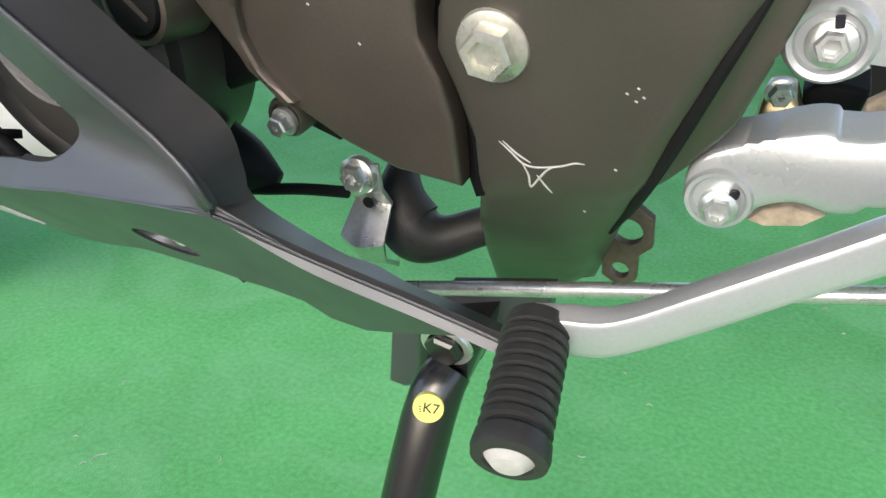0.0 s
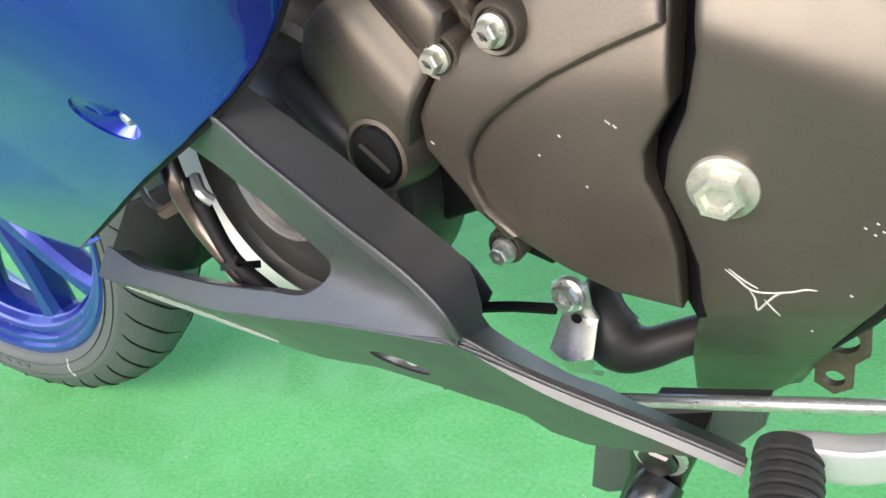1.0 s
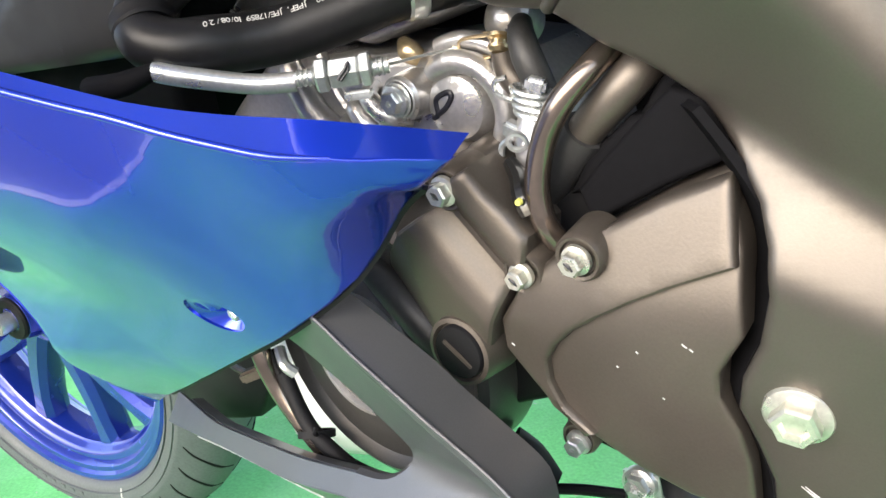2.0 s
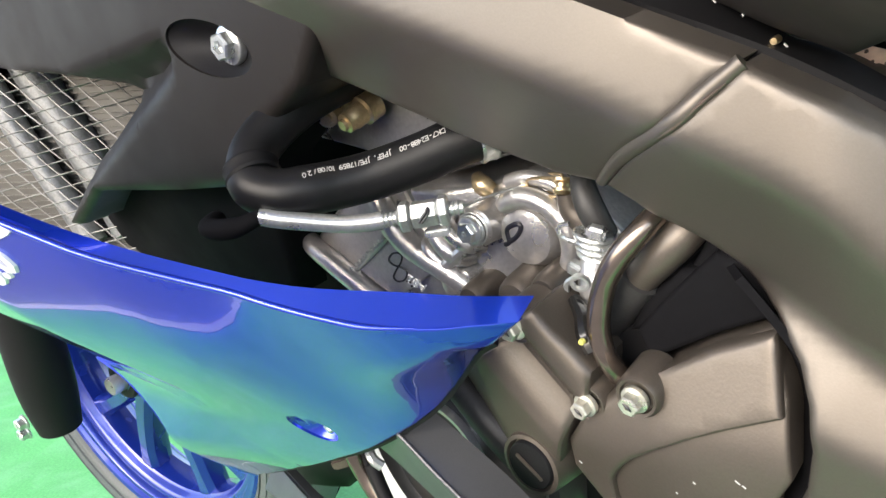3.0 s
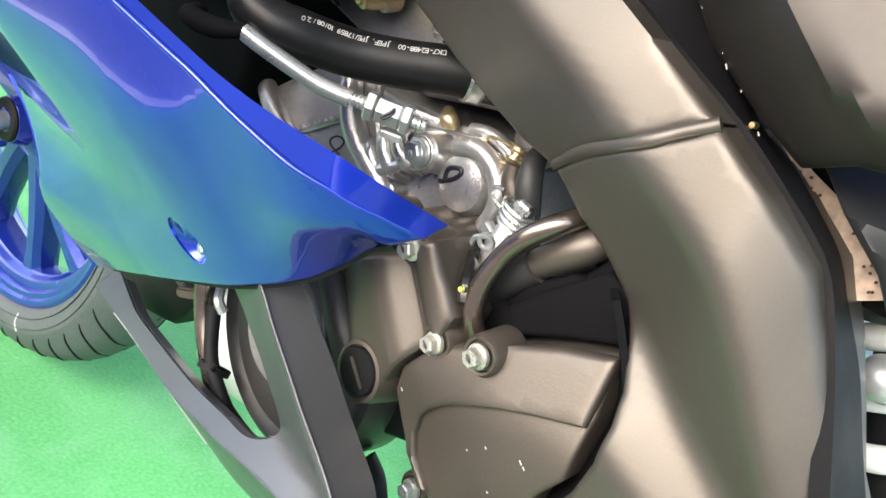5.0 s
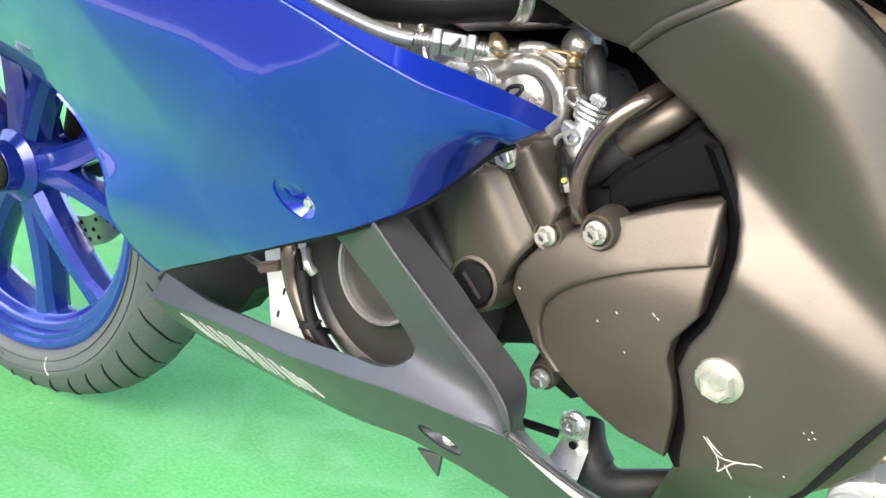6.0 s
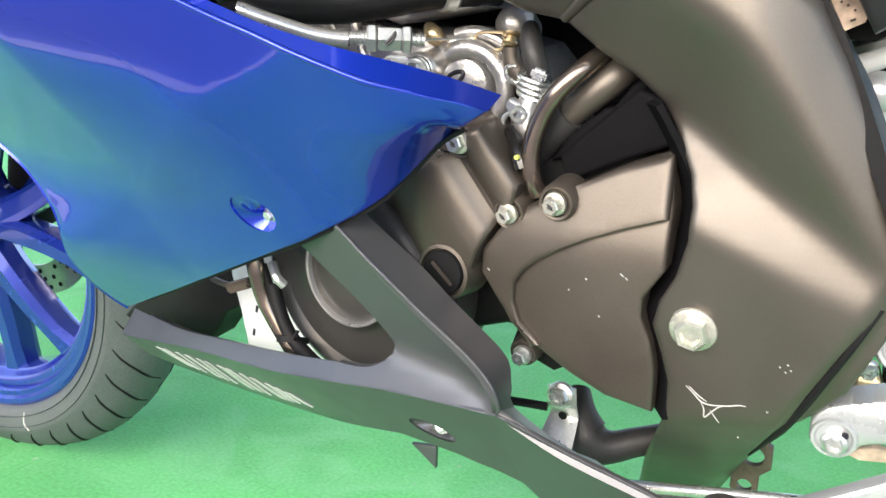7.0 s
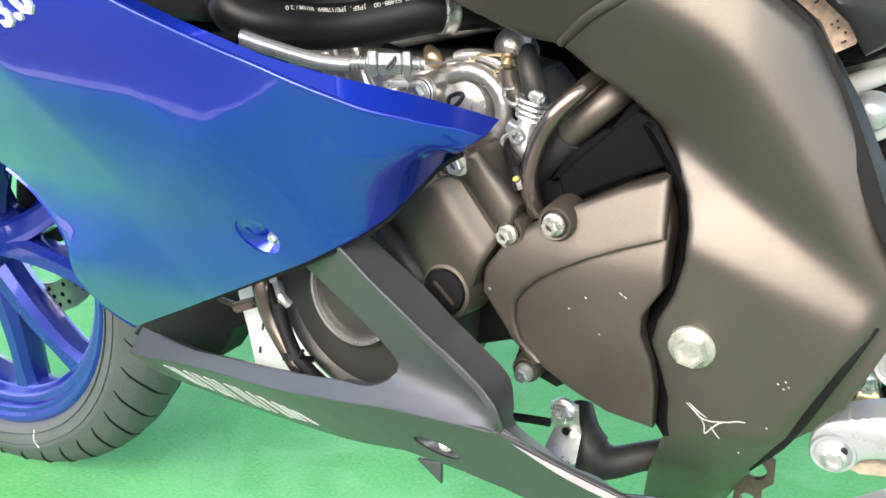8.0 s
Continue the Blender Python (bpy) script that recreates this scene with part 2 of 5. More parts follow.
def lathe(profile, seg=40, bm=None, m=Matrix(), sides=None):
    """Turned round the y axis: profile of (radius, y); m places it. sides: a polygon with that many sides."""
    bm = bm or bmesh.new()
    seg = sides or seg
    rings = []
    for r, y in profile:
        if r < 1e-6:
            rings.append([bm.verts.new(m @ Vector((0, y, 0)))])
        else:
            rings.append([bm.verts.new(m @ Vector((r * math.cos(k * math.tau / seg), y, r * math.sin(k * math.tau / seg)))) for k in range(seg)])
    for a, b in zip(rings, rings[1:]):
        for k in range(seg):
            q = [a[k % len(a)], a[(k + 1) % len(a)], b[(k + 1) % len(b)], b[k % len(b)]]
            q = [v for i, v in enumerate(q) if v not in q[:i]]
            if len(q) > 2:
                bm.faces.new(q)
    return bm


def at(u, v, w, rx=0, rz=0, ry=0):
    return pose(u, v, w, rx, ry, rz)


def flange_bolt(m, flange=0.011, hexa=0.0075, high=0.009, dish=0.5):
    """A hexagon flange bolt that points to -y: a washer face, a chamfered head and a dished top."""
    bm = lathe([(0, 0.002), (flange, 0.002), (flange, -0.0008), (flange * 0.95, -0.0018), (hexa * 0.9, -0.003), (0, -0.003)], 32, m=m)
    lathe([(hexa, -0.0015), (hexa, -high + 0.0012), (hexa * 0.88, -high), (hexa * dish, -high), (hexa * dish * 0.8, -high + 0.0022), (0, -high + 0.0026)], m=m, bm=bm, sides=6)
    return bm


def cap_bolt(m, r=0.0055, high=0.005):
    """A small bolt with a washer, a hexagon head and a cross slot."""
    bm = lathe([(0, 0.001), (r * 1.25, 0.001), (r * 1.25, -0.001), (r, -0.0016), (0, -0.0016)], 24, m=m)
    lathe([(r * 0.98, -0.001), (r * 0.98, -high + 0.0008), (r * 0.84, -high), (r * 0.3, -high), (r * 0.22, -high + 0.0016), (0, -high + 0.0018)], m=m, bm=bm, sides=6)
    return bm


def box(size, m=Matrix(), bevel=0.001, bm=None):
    b2 = bmesh.new()
    bmesh.ops.create_cube(b2, size=1, matrix=Matrix.Diagonal((*size, 1)))
    if bevel:
        bmesh.ops.bevel(b2, geom=b2.edges[:], offset=bevel, segments=2, affect="EDGES", clamp_overlap=True)
    bmesh.ops.transform(b2, matrix=m, verts=b2.verts)
    if bm is None:
        return b2
    tmp = bpy.data.meshes.new("tmp")
    b2.to_mesh(tmp)
    b2.free()
    bm.from_mesh(tmp)
    bpy.data.meshes.remove(tmp)
    return bm


def letters(text, size, m, bm=None, depth=0.0002, bold=0.0):
    """Raised letters in the built-in font; they read along x, with z up, seen from -y."""
    bm = bm or bmesh.new()
    cu = bpy.data.curves.new("letters", "FONT")
    cu.body, cu.size, cu.extrude, cu.resolution_u, cu.offset = text, size, depth, 2, bold
    cu.align_x, cu.align_y = "CENTER", "CENTER"
    ob = bpy.data.objects.new("letters", cu)
    me = bpy.data.meshes.new_from_object(ob)
    me.transform(m @ pose(0, 0, 0, 90, 0, 0))
    bm.from_mesh(me)
    bpy.data.objects.remove(ob)
    bpy.data.curves.remove(cu)
    bpy.data.meshes.remove(me)
    return bm


# ---- the place ----
bm = bmesh.new()
bmesh.ops.create_grid(bm, x_segments=40, y_segments=40, size=400)
bmesh.ops.translate(bm, verts=bm.verts, vec=(0, 0, -0.012))
tagged(part("ground", bm, PAVING), "pale grey paving around the carpet", "ground", kind="structure")
bm = bmesh.new()
rag = [-0.505 + 0.012 * noise.noise((x * 2.2, 0.3, 0)) + 0.006 * noise.noise((x * 14, 1.7, 0)) for x in np.arange(-6, 6.01, 0.05)]
near = [bm.verts.new((-6 + 0.05 * i, y, 0)) for i, y in enumerate(rag)]
far = [bm.verts.new((-6 + 0.05 * i, 5.0, 0)) for i in range(len(rag))]
for i in range(len(rag) - 1):
    bm.faces.new((near[i], near[i + 1], far[i + 1], far[i]))
bmesh.ops.recalc_face_normals(bm, faces=bm.faces)
bmesh.ops.solidify(bm, geom=bm.faces[:], thickness=0.008)
top = max(v.co.z for v in bm.verts)
bmesh.ops.translate(bm, verts=bm.verts, vec=(0, 0, -top))
carpet = part("carpet", bm, CARPET)
tagged(carpet, "worn bright green carpet laid on the ground", "carpet", kind="structure")


bm = bmesh.new()
strip = [[bm.verts.new((-6 + 0.05 * i, y - d - 0.009 * noise.noise((i * 0.9, d * 50, 2.0)), -0.004)) for i, y in enumerate(rag)] for d in (0.001, 0.032)]
for i in range(len(rag) - 1):
    bm.faces.new((strip[0][i], strip[0][i + 1], strip[1][i + 1], strip[1][i]))
bmesh.ops.recalc_face_normals(bm, faces=bm.faces)
bmesh.ops.solidify(bm, geom=bm.faces[:], thickness=0.007)
tagged(part("edging", bm, EDGING), "pale pink edging strip along the carpet", "edging", kind="structure")

bm = bmesh.new()
rnd = random.Random(4)
for _ in range(260):
    x, y = rnd.uniform(-1.6, 0.7), rnd.uniform(-0.45, 1.6)
    n = rnd.choice((1, 1, 1, 2))
    a, l = rnd.uniform(0, 6.28), rnd.uniform(0.0015, 0.004) * n
    tube([(x, y, 0.0006), (x + l * math.cos(a), y + l * math.sin(a), 0.001), (x + 1.8 * l * math.cos(a + 0.5), y + 1.8 * l * math.sin(a + 0.5), 0.0005)], [0.0003, 0.0006, 0.0003], 4, 2, bm)
tagged(part("lint", bm, CHALK), "pale flecks of lint on the green carpet", "lint", kind="stuff")


# canopy added out of view above the stand, to block the high sky
bm = box((9.0, 7.8, 0.02), pose(0, 0.45, 2.75), 0)
tagged(part("added_canopy", bm, CANVAS), "unseen dark canvas canopy, added to hold back the high sky", "canopy", kind="structure")


# ---- the motorcycle ----
bike = new("motorcycle")
bike.empty_display_size = 0.1
bike.rotation_euler = (radians(10), 0, 0)
tagged(bike, "blue and dark grey sport motorcycle leaning on its side stand", "motorcycle")


# front wheel, steered to the left
STEER = 6.9
wheel = group_part("front_wheel", bike, "front wheel with a blue cast-alloy rim")
wheel.location, wheel.rotation_euler = (-0.862, 0.033, 0.307), (radians(-0.8), 0, radians(STEER))
prof = [(q.x, q.y) for q in spline([(0.230, -0.042, 0), (0.236, -0.049, 0), (0.248, -0.0535, 0), (0.258, -0.0545, 0), (0.264, -0.0525, 0), (0.276, -0.046, 0), (0.29, -0.035, 0), (0.301, -0.018, 0), (0.3045, 0, 0)], 4)]
bm = lathe([(0.224, -0.036), *prof, *[(r, -y) for r, y in reversed(prof[:-1])], (0.224, 0.036)], 160)
part("tyre", bm, TYRE, wheel, "worn black tyre with slanted tread grooves")
bm = bmesh.new()
for k in range(44):
    a0 = k * math.tau / 44
    for side in (-1, 1):
        pts = []
        for j in range(5):
            s = j / 4
            r, y = prof[int((1 - s) * 14) + 17]
            th = a0 + (0.0 if side < 0 else math.tau / 88) + 0.16 * s
            pts.append(((r + 0.0001) * math.cos(th), side * abs(y), (r + 0.0001) * math.sin(th)))
        tube(pts, [0.0008, 0.0016, 0.0017, 0.0015, 0.0006], 5, 2, bm)
part("tread_groove", bm, BLACK, wheel, "slanted grooves cut in the tread")["kind"] = "stuff"
for y, r in ((-0.0525, 0.2405), (-0.0548, 0.2535)):
    part("sidewall_rib", lathe([(r, y + 0.004), (r + 0.0012, y - 0.0012), (r + 0.0024, y + 0.004)], 96), TYRE, wheel)
for k in range(7):
    part("sidewall_mark", box((0.007, 0.0012, 0.005), Matrix.Rotation(math.radians(118 - 4.2 * k), 4, "Y") @ pose(0.2475, -0.0537, 0, 0, 90, 0), 0), TYRE, wheel)
bm = tube([(0.2375 * math.cos(-1.25), -0.0502, 0.2375 * math.sin(-1.25)), (0.249 * math.cos(-1.262), -0.0541, 0.249 * math.sin(-1.262)), (0.26 * math.cos(-1.25), -0.0545, 0.26 * math.sin(-1.25))], 0.0011, 6, 4)
part("paint_mark", bm, CHALK, wheel, "white paint line across the sidewall")
half = [(0.227, -0.036), (0.2305, -0.0405), (0.2305, -0.0435), (0.2265, -0.0455), (0.2215, -0.044), (0.2185, -0.0395), (0.213, -0.0385), (0.2105, -0.0355), (0.2085, -0.0305), (0.2025, -0.0295), (0.1985, -0.026), (0.196, -0.02), (0.1925, -0.017), (0.191, -0.008)]
bm = lathe([*half, (0.19, 0), *[(r, -y) for r, y in reversed(half)]], 128)
part("rim", bm, WHEEL_BLUE, wheel, "glossy blue alloy rim")
for k in range(5):
    for d in (-1, 1):
        a0, a1 = k * math.tau / 5 + 0.105 + d * 0.13, k * math.tau / 5 + 0.105 + d * 0.3
        bm = bmesh.new()
        rows = []
        for s in range(6):
            t = s / 5
            r, a = 0.034 + 0.162 * t, a0 + (a1 - a0) * t
            half, deep = 0.017 - 0.005 * t + 0.007 * max(0, t - 0.8) * 5, 0.021 - 0.003 * t
            c, n = Vector((r * math.cos(a), 0, r * math.sin(a))), Vector((-math.sin(a), 0, math.cos(a)))
            rows.append([bm.verts.new(c + n * half * p + Vector((0, q * deep, 0))) for p, q in ((-1, 0.4), (-1, -0.55), (-0.55, -1), (0.55, -1), (1, -0.55), (1, 0.4), (0.5, 1), (-0.5, 1))])
        for p, q in zip(rows, rows[1:]):
            for j in range(8):
                bm.faces.new((p[j], p[(j + 1) % 8], q[(j + 1) % 8], q[j]))
        part("spoke", bm, WHEEL_BLUE, wheel)
part("hub", lathe([(0, -0.05), (0.02, -0.05), (0.028, -0.046), (0.032, -0.03), (0.044, -0.022), (0.044, 0.022), (0.032, 0.03), (0.032, 0.045), (0, 0.045)], 48), WHEEL_BLUE, wheel)
# black cap in place of the shade inside the hub's recess
part("hub_shade", lathe([(0, -0.048), (0.012, -0.048), (0.016, -0.0515), (0.025, -0.0515), (0.027, -0.049), (0.027, -0.046)], 40), BLACK, wheel, "black cap standing for the shaded axle recess")
bm = lathe([(0.08, 0.054), (0.12, 0.054), (0.1205, 0.0585), (0.08, 0.0585), (0.08, 0.054)], 96)
part("brake_disc", bm, STEEL, wheel, "drilled steel brake disc")
bm = bmesh.new()
for k in range(36):
    for r, o in ((0.088, 0), (0.099, 0.05), (0.111, 0.1)):
        if (k + int(r * 1000)) % 3:
            a = k * math.tau / 36 + o
            lathe([(0, 0.0532), (0.0032, 0.0532), (0.0032, 0.0538), (0, 0.0538)], 8, bm, pose(r * math.cos(a), 0, r * math.sin(a)))
part("disc_hole", bm, BLACK, wheel)["kind"] = "stuff"
for k in range(5):
    a = k * math.tau / 5 + 0.7
    part("disc_arm", box((0.065, 0.006, 0.014), Matrix.Rotation(-a, 4, "Y") @ pose(0.058, 0.05, 0), 0.001), WHEEL_BLUE, wheel)

# fork leg
fork = group_part("fork_leg", bike, "black fork leg with zinc pinch bolts")
fork.location, fork.rotation_euler = (-0.862, 0.033, 0.307), (0, 0, radians(STEER))
part("slider", tube([(-0.07, -0.112, -0.035), (-0.055, -0.112, 0.03), (-0.02, -0.112, 0.15), (0.04, -0.112, 0.34)], [0.026, 0.034, 0.034, 0.034], 28, 6), BLACK, fork)
part("axle", lathe([(0, -0.068), (0.011, -0.068), (0.012, -0.064), (0.012, -0.05), (0, -0.05)], 24), ZINC, fork)
part("pinch_bolt", cap_bolt(at(-0.086, -0.142, -0.012, 0, 0), 0.008, 0.01), ZINC, fork)
part("pinch_bolt", cap_bolt(at(-0.112, -0.136, -0.034, 0, 0), 0.008, 0.01), ZINC, fork)
caliper = part("brake_caliper", box((0.062, 0.02, 0.095), pose(-0.045, 0.042, 0.078, 0, 18, 0), 0.007), GLOSS_BLACK, fork, "black brake caliper with a red sticker")
part("sticker", box((0.018, 0.001, 0.026), pose(-0.052, 0.0315, 0.08, 0, 18, 0), 0.0003), RED, caliper, "red sticker")
part("sticker", box((0.015, 0.001, 0.009), pose(-0.045, 0.0315, 0.06, 0, 18, 0), 0.0003), WHITE, caliper, "white sticker")
part("slider", tube([(-0.012, 0.085, -0.03), (0.0, 0.085, 0.03), (0.06, 0.085, 0.18), (0.135, 0.085, 0.36)], [0.024, 0.03, 0.029, 0.029], 28, 6), BLACK, fork)


# fairing
def fair_v(u, w):
    k, r = min(1.0, relu(0.48 - w) / 0.06), min(1.0, relu(w - 0.45) / 0.13)
    v = (-0.166 - 0.34 * (w - 0.46) + (1 - k) * 0.25 * relu(-0.22 - u) ** 2 - k * 0.08 * relu(-0.3 - u) + 3.25 * relu(u + 0.22) ** 2 + 0.27 * smax(0.51 * (u + 0.385) - 0.86 * (w - 0.411), 0, 0.003) - 0.3 * min(0.13, smax(-0.15 - u, 0, 0.02)) * r * r * (3 - 2 * r)
         + 0.3 * smax(0.4125 - 0.1 * (u + 0.382) - w, 0, 0.02))
    # the tail of the panel swells out evenly from its lower edge to its crease
    top = 0.4979 + -0.1449 * u + 1.1679 * u * u
    low = min(0.6264 + 1.3754 * u + 2.1900 * u * u, top - 0.02)
    x = max(0.0, (w - low) / (top - low))
    f, k = 1 - relu(1 - x / 0.55) ** 2, min(1.0, relu(u + 0.18) / 0.08)
    return v - f * 0.029 * k * k * (3 - 2 * k) + f * 0.5 * smax(u + 0.1, 0, 0.003)


CREASE = [(-0.088, 0.5178), (-0.0966, 0.5238), (-0.1081, 0.529), (-0.1218, 0.533), (-0.1352, 0.5388), (-0.15, 0.5456), (-0.1655, 0.5533), (-0.18, 0.5611), (-0.2031, 0.5763), (-0.22, 0.5888), (-0.26, 0.62), (-0.3, 0.651), (-0.34, 0.679), (-0.38, 0.704), (-0.42, 0.725), (-0.46, 0.741)]
LOW = [(-0.1, 0.509), (-0.115, 0.5), (-0.134, 0.482), (-0.147, 0.4705), (-0.163, 0.4595), (-0.197, 0.441), (-0.24, 0.4215), (-0.2873, 0.399), (-0.3433, 0.3724), (-0.382, 0.3545),
       (-0.4169, 0.3376), (-0.4173, 0.3524), (-0.4139, 0.368), (-0.4046, 0.388), (-0.3975, 0.4006), (-0.388, 0.414), (-0.3818, 0.427), (-0.381, 0.44), (-0.3858, 0.4526), (-0.395, 0.469), (-0.409, 0.483), (-0.43, 0.492), (-0.5, 0.5), (-0.56, 0.512)]
fairing = group_part("fairing", bike, "glossy metallic blue fairing panel")
hole = [(-0.217 + 0.0118 * math.cos(a) * 0.9 + 0.0122 * math.sin(a) * 0.44, 0.4577 - 0.0118 * math.cos(a) * 0.44 + 0.0122 * math.sin(a) * 0.9) for a in np.linspace(0, math.tau, 24, endpoint=False)]
bm = shell([*LOW, *reversed(CREASE)], fair_v, 0.004, 0.0011, (hole,), 0.0045)
part("side_skin", bm, BLUE, fairing, smooth=50)
top_in = [(-0.087, -0.124, 0.5229), (-0.0994, -0.145, 0.532), (-0.1181, -0.16, 0.5396), (-0.1367, -0.174, 0.5461), (-0.1512, -0.183, 0.5515), (-0.1688, -0.1918, 0.5588), (-0.2102, -0.2158, 0.5824), (-0.2516, -0.2363, 0.6103), (-0.293, -0.2559, 0.6432), (-0.3344, -0.2771, 0.6818), (-0.3758, -0.3022, 0.7267), (-0.42, -0.3, 0.76)]
rowA = [(u, fair_v(u, w) + 0.0006, w) for u, w in CREASE]
part("upper_skin", ribbon([rowA, top_in], 0.0035), BLUE, fairing, smooth=60)
bm = dish(hole, fair_v, 0.0065)
part("bolt_recess", bm, BLUE, fairing)
part("bolt", cap_bolt(at(-0.211, fair_v(-0.213, 0.4562) + 0.0058, 0.4562, 12, -10), 0.0034, 0.0035), ZINC, fairing)
part("crease_bead", tube([(u, fair_v(u, w) + 0.0011, w - 0.0003) for u, w in CREASE[2:]], [0.0005] + [0.0014] * 13, 14, 6), BLUE, fairing)
part("rear_lip", ribbon([[(u, fair_v(u, w) + 0.0015, w) for u, w in LOW[:10]], [(u - 0.002, fair_v(u, w) + 0.005, w + 0.001) for u, w in LOW[:10]]], 0.002), BLACK, fairing)
# white decal with its version number
dec = [(-0.2265, 0.593), (-0.23, 0.5965), (-0.26, 0.6185), (-0.3, 0.648), (-0.36, 0.688), (-0.45, 0.73), (-0.5, 0.6), (-0.42, 0.59), (-0.33, 0.589), (-0.275, 0.584), (-0.25, 0.5885), (-0.2305, 0.5915)]
part("decal", shell(dec, lambda u, w: fair_v(u, w) - 0.0009, 0.0009, 0, (), 0.008), DECAL, fairing, "white vinyl decal block")
bm = letters("3.0", 0.018, at(-0.2525, 0.0, 0.579, 0, 0, -20), depth=0.0005, bold=0.0006)
bmesh.ops.subdivide_edges(bm, edges=[e for e in bm.edges if e.calc_length() > 0.004], cuts=3)
for p in bm.verts:
    p.co.y = fair_v(p.co.x, p.co.z) - (0.0014 if p.co.y < 0 else 0.0)
part("decal_number", bm, DECAL, fairing, "white version number 3.0")
part("inner_lip", ribbon([[(u, fair_v(u, w) + 0.002, w) for u, w in LOW[10:21]], [(u - 0.012, fair_v(u, w) + 0.022, w - 0.006) for u, w in LOW[10:21]]], 0.003), BLUE, fairing)
flap = [(-0.522, 0.279), (-0.465, 0.33), (-0.36, 0.365), (-0.362, 0.324), (-0.385, 0.312), (-0.396, 0.296), (-0.41, 0.279), (-0.434, 0.272), (-0.48, 0.262)]
part("inner_flap", shell(flap, flat(-0.03), 0.03, 0.003, (), 0), BLACK, fairing, "black rubber inner flap")


# belly cowl
def crease_w(u):
    w = 0.3715 + 0.055 * (u + 0.08) - 0.38 * (u + 0.08) ** 2 if u < -0.08 else 0.3715 - 0.2 * (u + 0.08)
    return w - 0.006 * min(1.0, relu(-0.15 - u) / 0.1) + 0.8 * relu(-0.4 - u) ** 2


def under_v(u, w):
    under = 0.5 + 0.2 * min(1.0, relu(-0.1 - u) / 0.15)
    return -0.146 + 0.284 * smax(-0.208 - u, 0, 0.06) + under * (crease_w(u) - w)


ARM = [(-0.077, 0.3765), (-0.0783, 0.383), (-0.0818, 0.3895), (-0.0915, 0.3986), (-0.1048, 0.407), (-0.1214, 0.4162), (-0.1384, 0.4268), (-0.1574, 0.4385), (-0.1755, 0.4512), (-0.197, 0.466)]


def along(u, points):
    """The line through the points, whose u falls, at u."""
    for (a, p), (b, q) in zip(points, points[1:]):
        if u >= b:
            return p + (q - p) * min(1.0, max(0.0, (a - u) / (a - b)))
    return points[-1][1]


def belly_fold(u, w):
    """The shelf above the crease, and the arm that stands out of it again up to its edge."""
    c, cw = -0.146 + 0.284 * smax(-0.208 - u, 0, 0.06), crease_w(u)
    low = along(u, ((-0.0765, 0.3745), (-0.093, 0.3795), (-0.105, 0.3822), (-0.15, 0.383)))
    if w <= low:
        return c + 0.95 * relu(w - cw)
    deep, top = c + 0.95 * relu(low - cw), along(u, ARM)
    return deep + (-0.1475 + 0.0115 * min(1.0, relu(-0.077 - u) / 0.0985) - deep) * min(1.2, (w - low) / max(top - low, 0.002))


def belly_v(u, w):
    return sum(belly_fold(u, w + d) for d in (-0.004, -0.002, 0, 0.002, 0.004)) / 5 if w > crease_w(u) + 0.003 else belly_fold(u, w)


cowl = group_part("belly_cowl", bike, "satin dark grey lower belly cowl")
ridge = [(u, crease_w(u)) for u in (-0.472, -0.45, -0.42, -0.39, -0.36, -0.33, -0.3, -0.27, -0.24, -0.21, -0.18, -0.15, -0.125, -0.1, -0.079)]
LOOP = [(-0.222, 0.439), (-0.209, 0.4315), (-0.193, 0.42), (-0.176, 0.41), (-0.162, 0.4), (-0.153, 0.3925), (-0.1485, 0.386),
        (-0.15, 0.379), (-0.163, 0.3715), (-0.184, 0.368), (-0.237, 0.357), (-0.308, 0.3415), (-0.36, 0.329), (-0.406, 0.3195), (-0.44, 0.313), (-0.47, 0.3075)]
edge_top = [(u, w) for u, w in LOOP if u < -0.18 and w < 0.37]
part("front_band", ribbon([[(u, belly_v(u, w), w) for u, w in [(q, crease_w(q)) for q in (-0.472, -0.45, -0.42, -0.38, -0.34, -0.3, -0.26, -0.22, -0.184)]],
                           [(u, belly_v(u, w), w) for u, w in [(p, (crease_w(p) + q) / 2) for p, q in reversed(edge_top)]],
                           [(u, belly_v(u, w), w) for u, w in reversed(edge_top)]], 0.003), GREY, cowl, smooth=60)
part("upper_skin", shell([(-0.184, crease_w(-0.184)), *ridge[10:], *ARM, *[(q.x, q.y) for q in spline([(u, w, 0) for u, w in LOOP[:10]], 5)]], belly_v, 0.004, 0, (), 0.006, turn=8), GREY, cowl, smooth=38)
BOT = [(-0.044, 0.361), (-0.007, 0.3535), (0.016, 0.347), (0.0, 0.34), (-0.02, 0.326), (-0.05, 0.306), (-0.068, 0.304), (-0.076, 0.314), (-0.092, 0.318), (-0.115, 0.321), (-0.155, 0.321), (-0.2, 0.308), (-0.26, 0.293), (-0.35, 0.275), (-0.42, 0.268), (-0.46, 0.266)]
slot = [(-0.126 + 0.0145 * math.cos(a), 0.3385 - 0.002 * math.cos(a) + 0.0072 * math.sin(a)) for a in np.linspace(0, math.tau, 20, endpoint=False)]
part("lower_skin", shell([*ridge, *BOT], under_v, 0.004, 0, (slot,), 0.012, turn=8), GREY, cowl, smooth=60)
part("crease_bead", tube([(u, belly_v(u, w) + 0.001, w) for u, w in ridge] + [(u, under_v(u, w) + 0.001, w) for u, w in BOT[:3]], 0.0008, 8, 3), GREY, cowl)
hl = [(0.016, 0.347), (-0.007, 0.3535), (-0.044, 0.361), (-0.0765, 0.3728), *ARM]
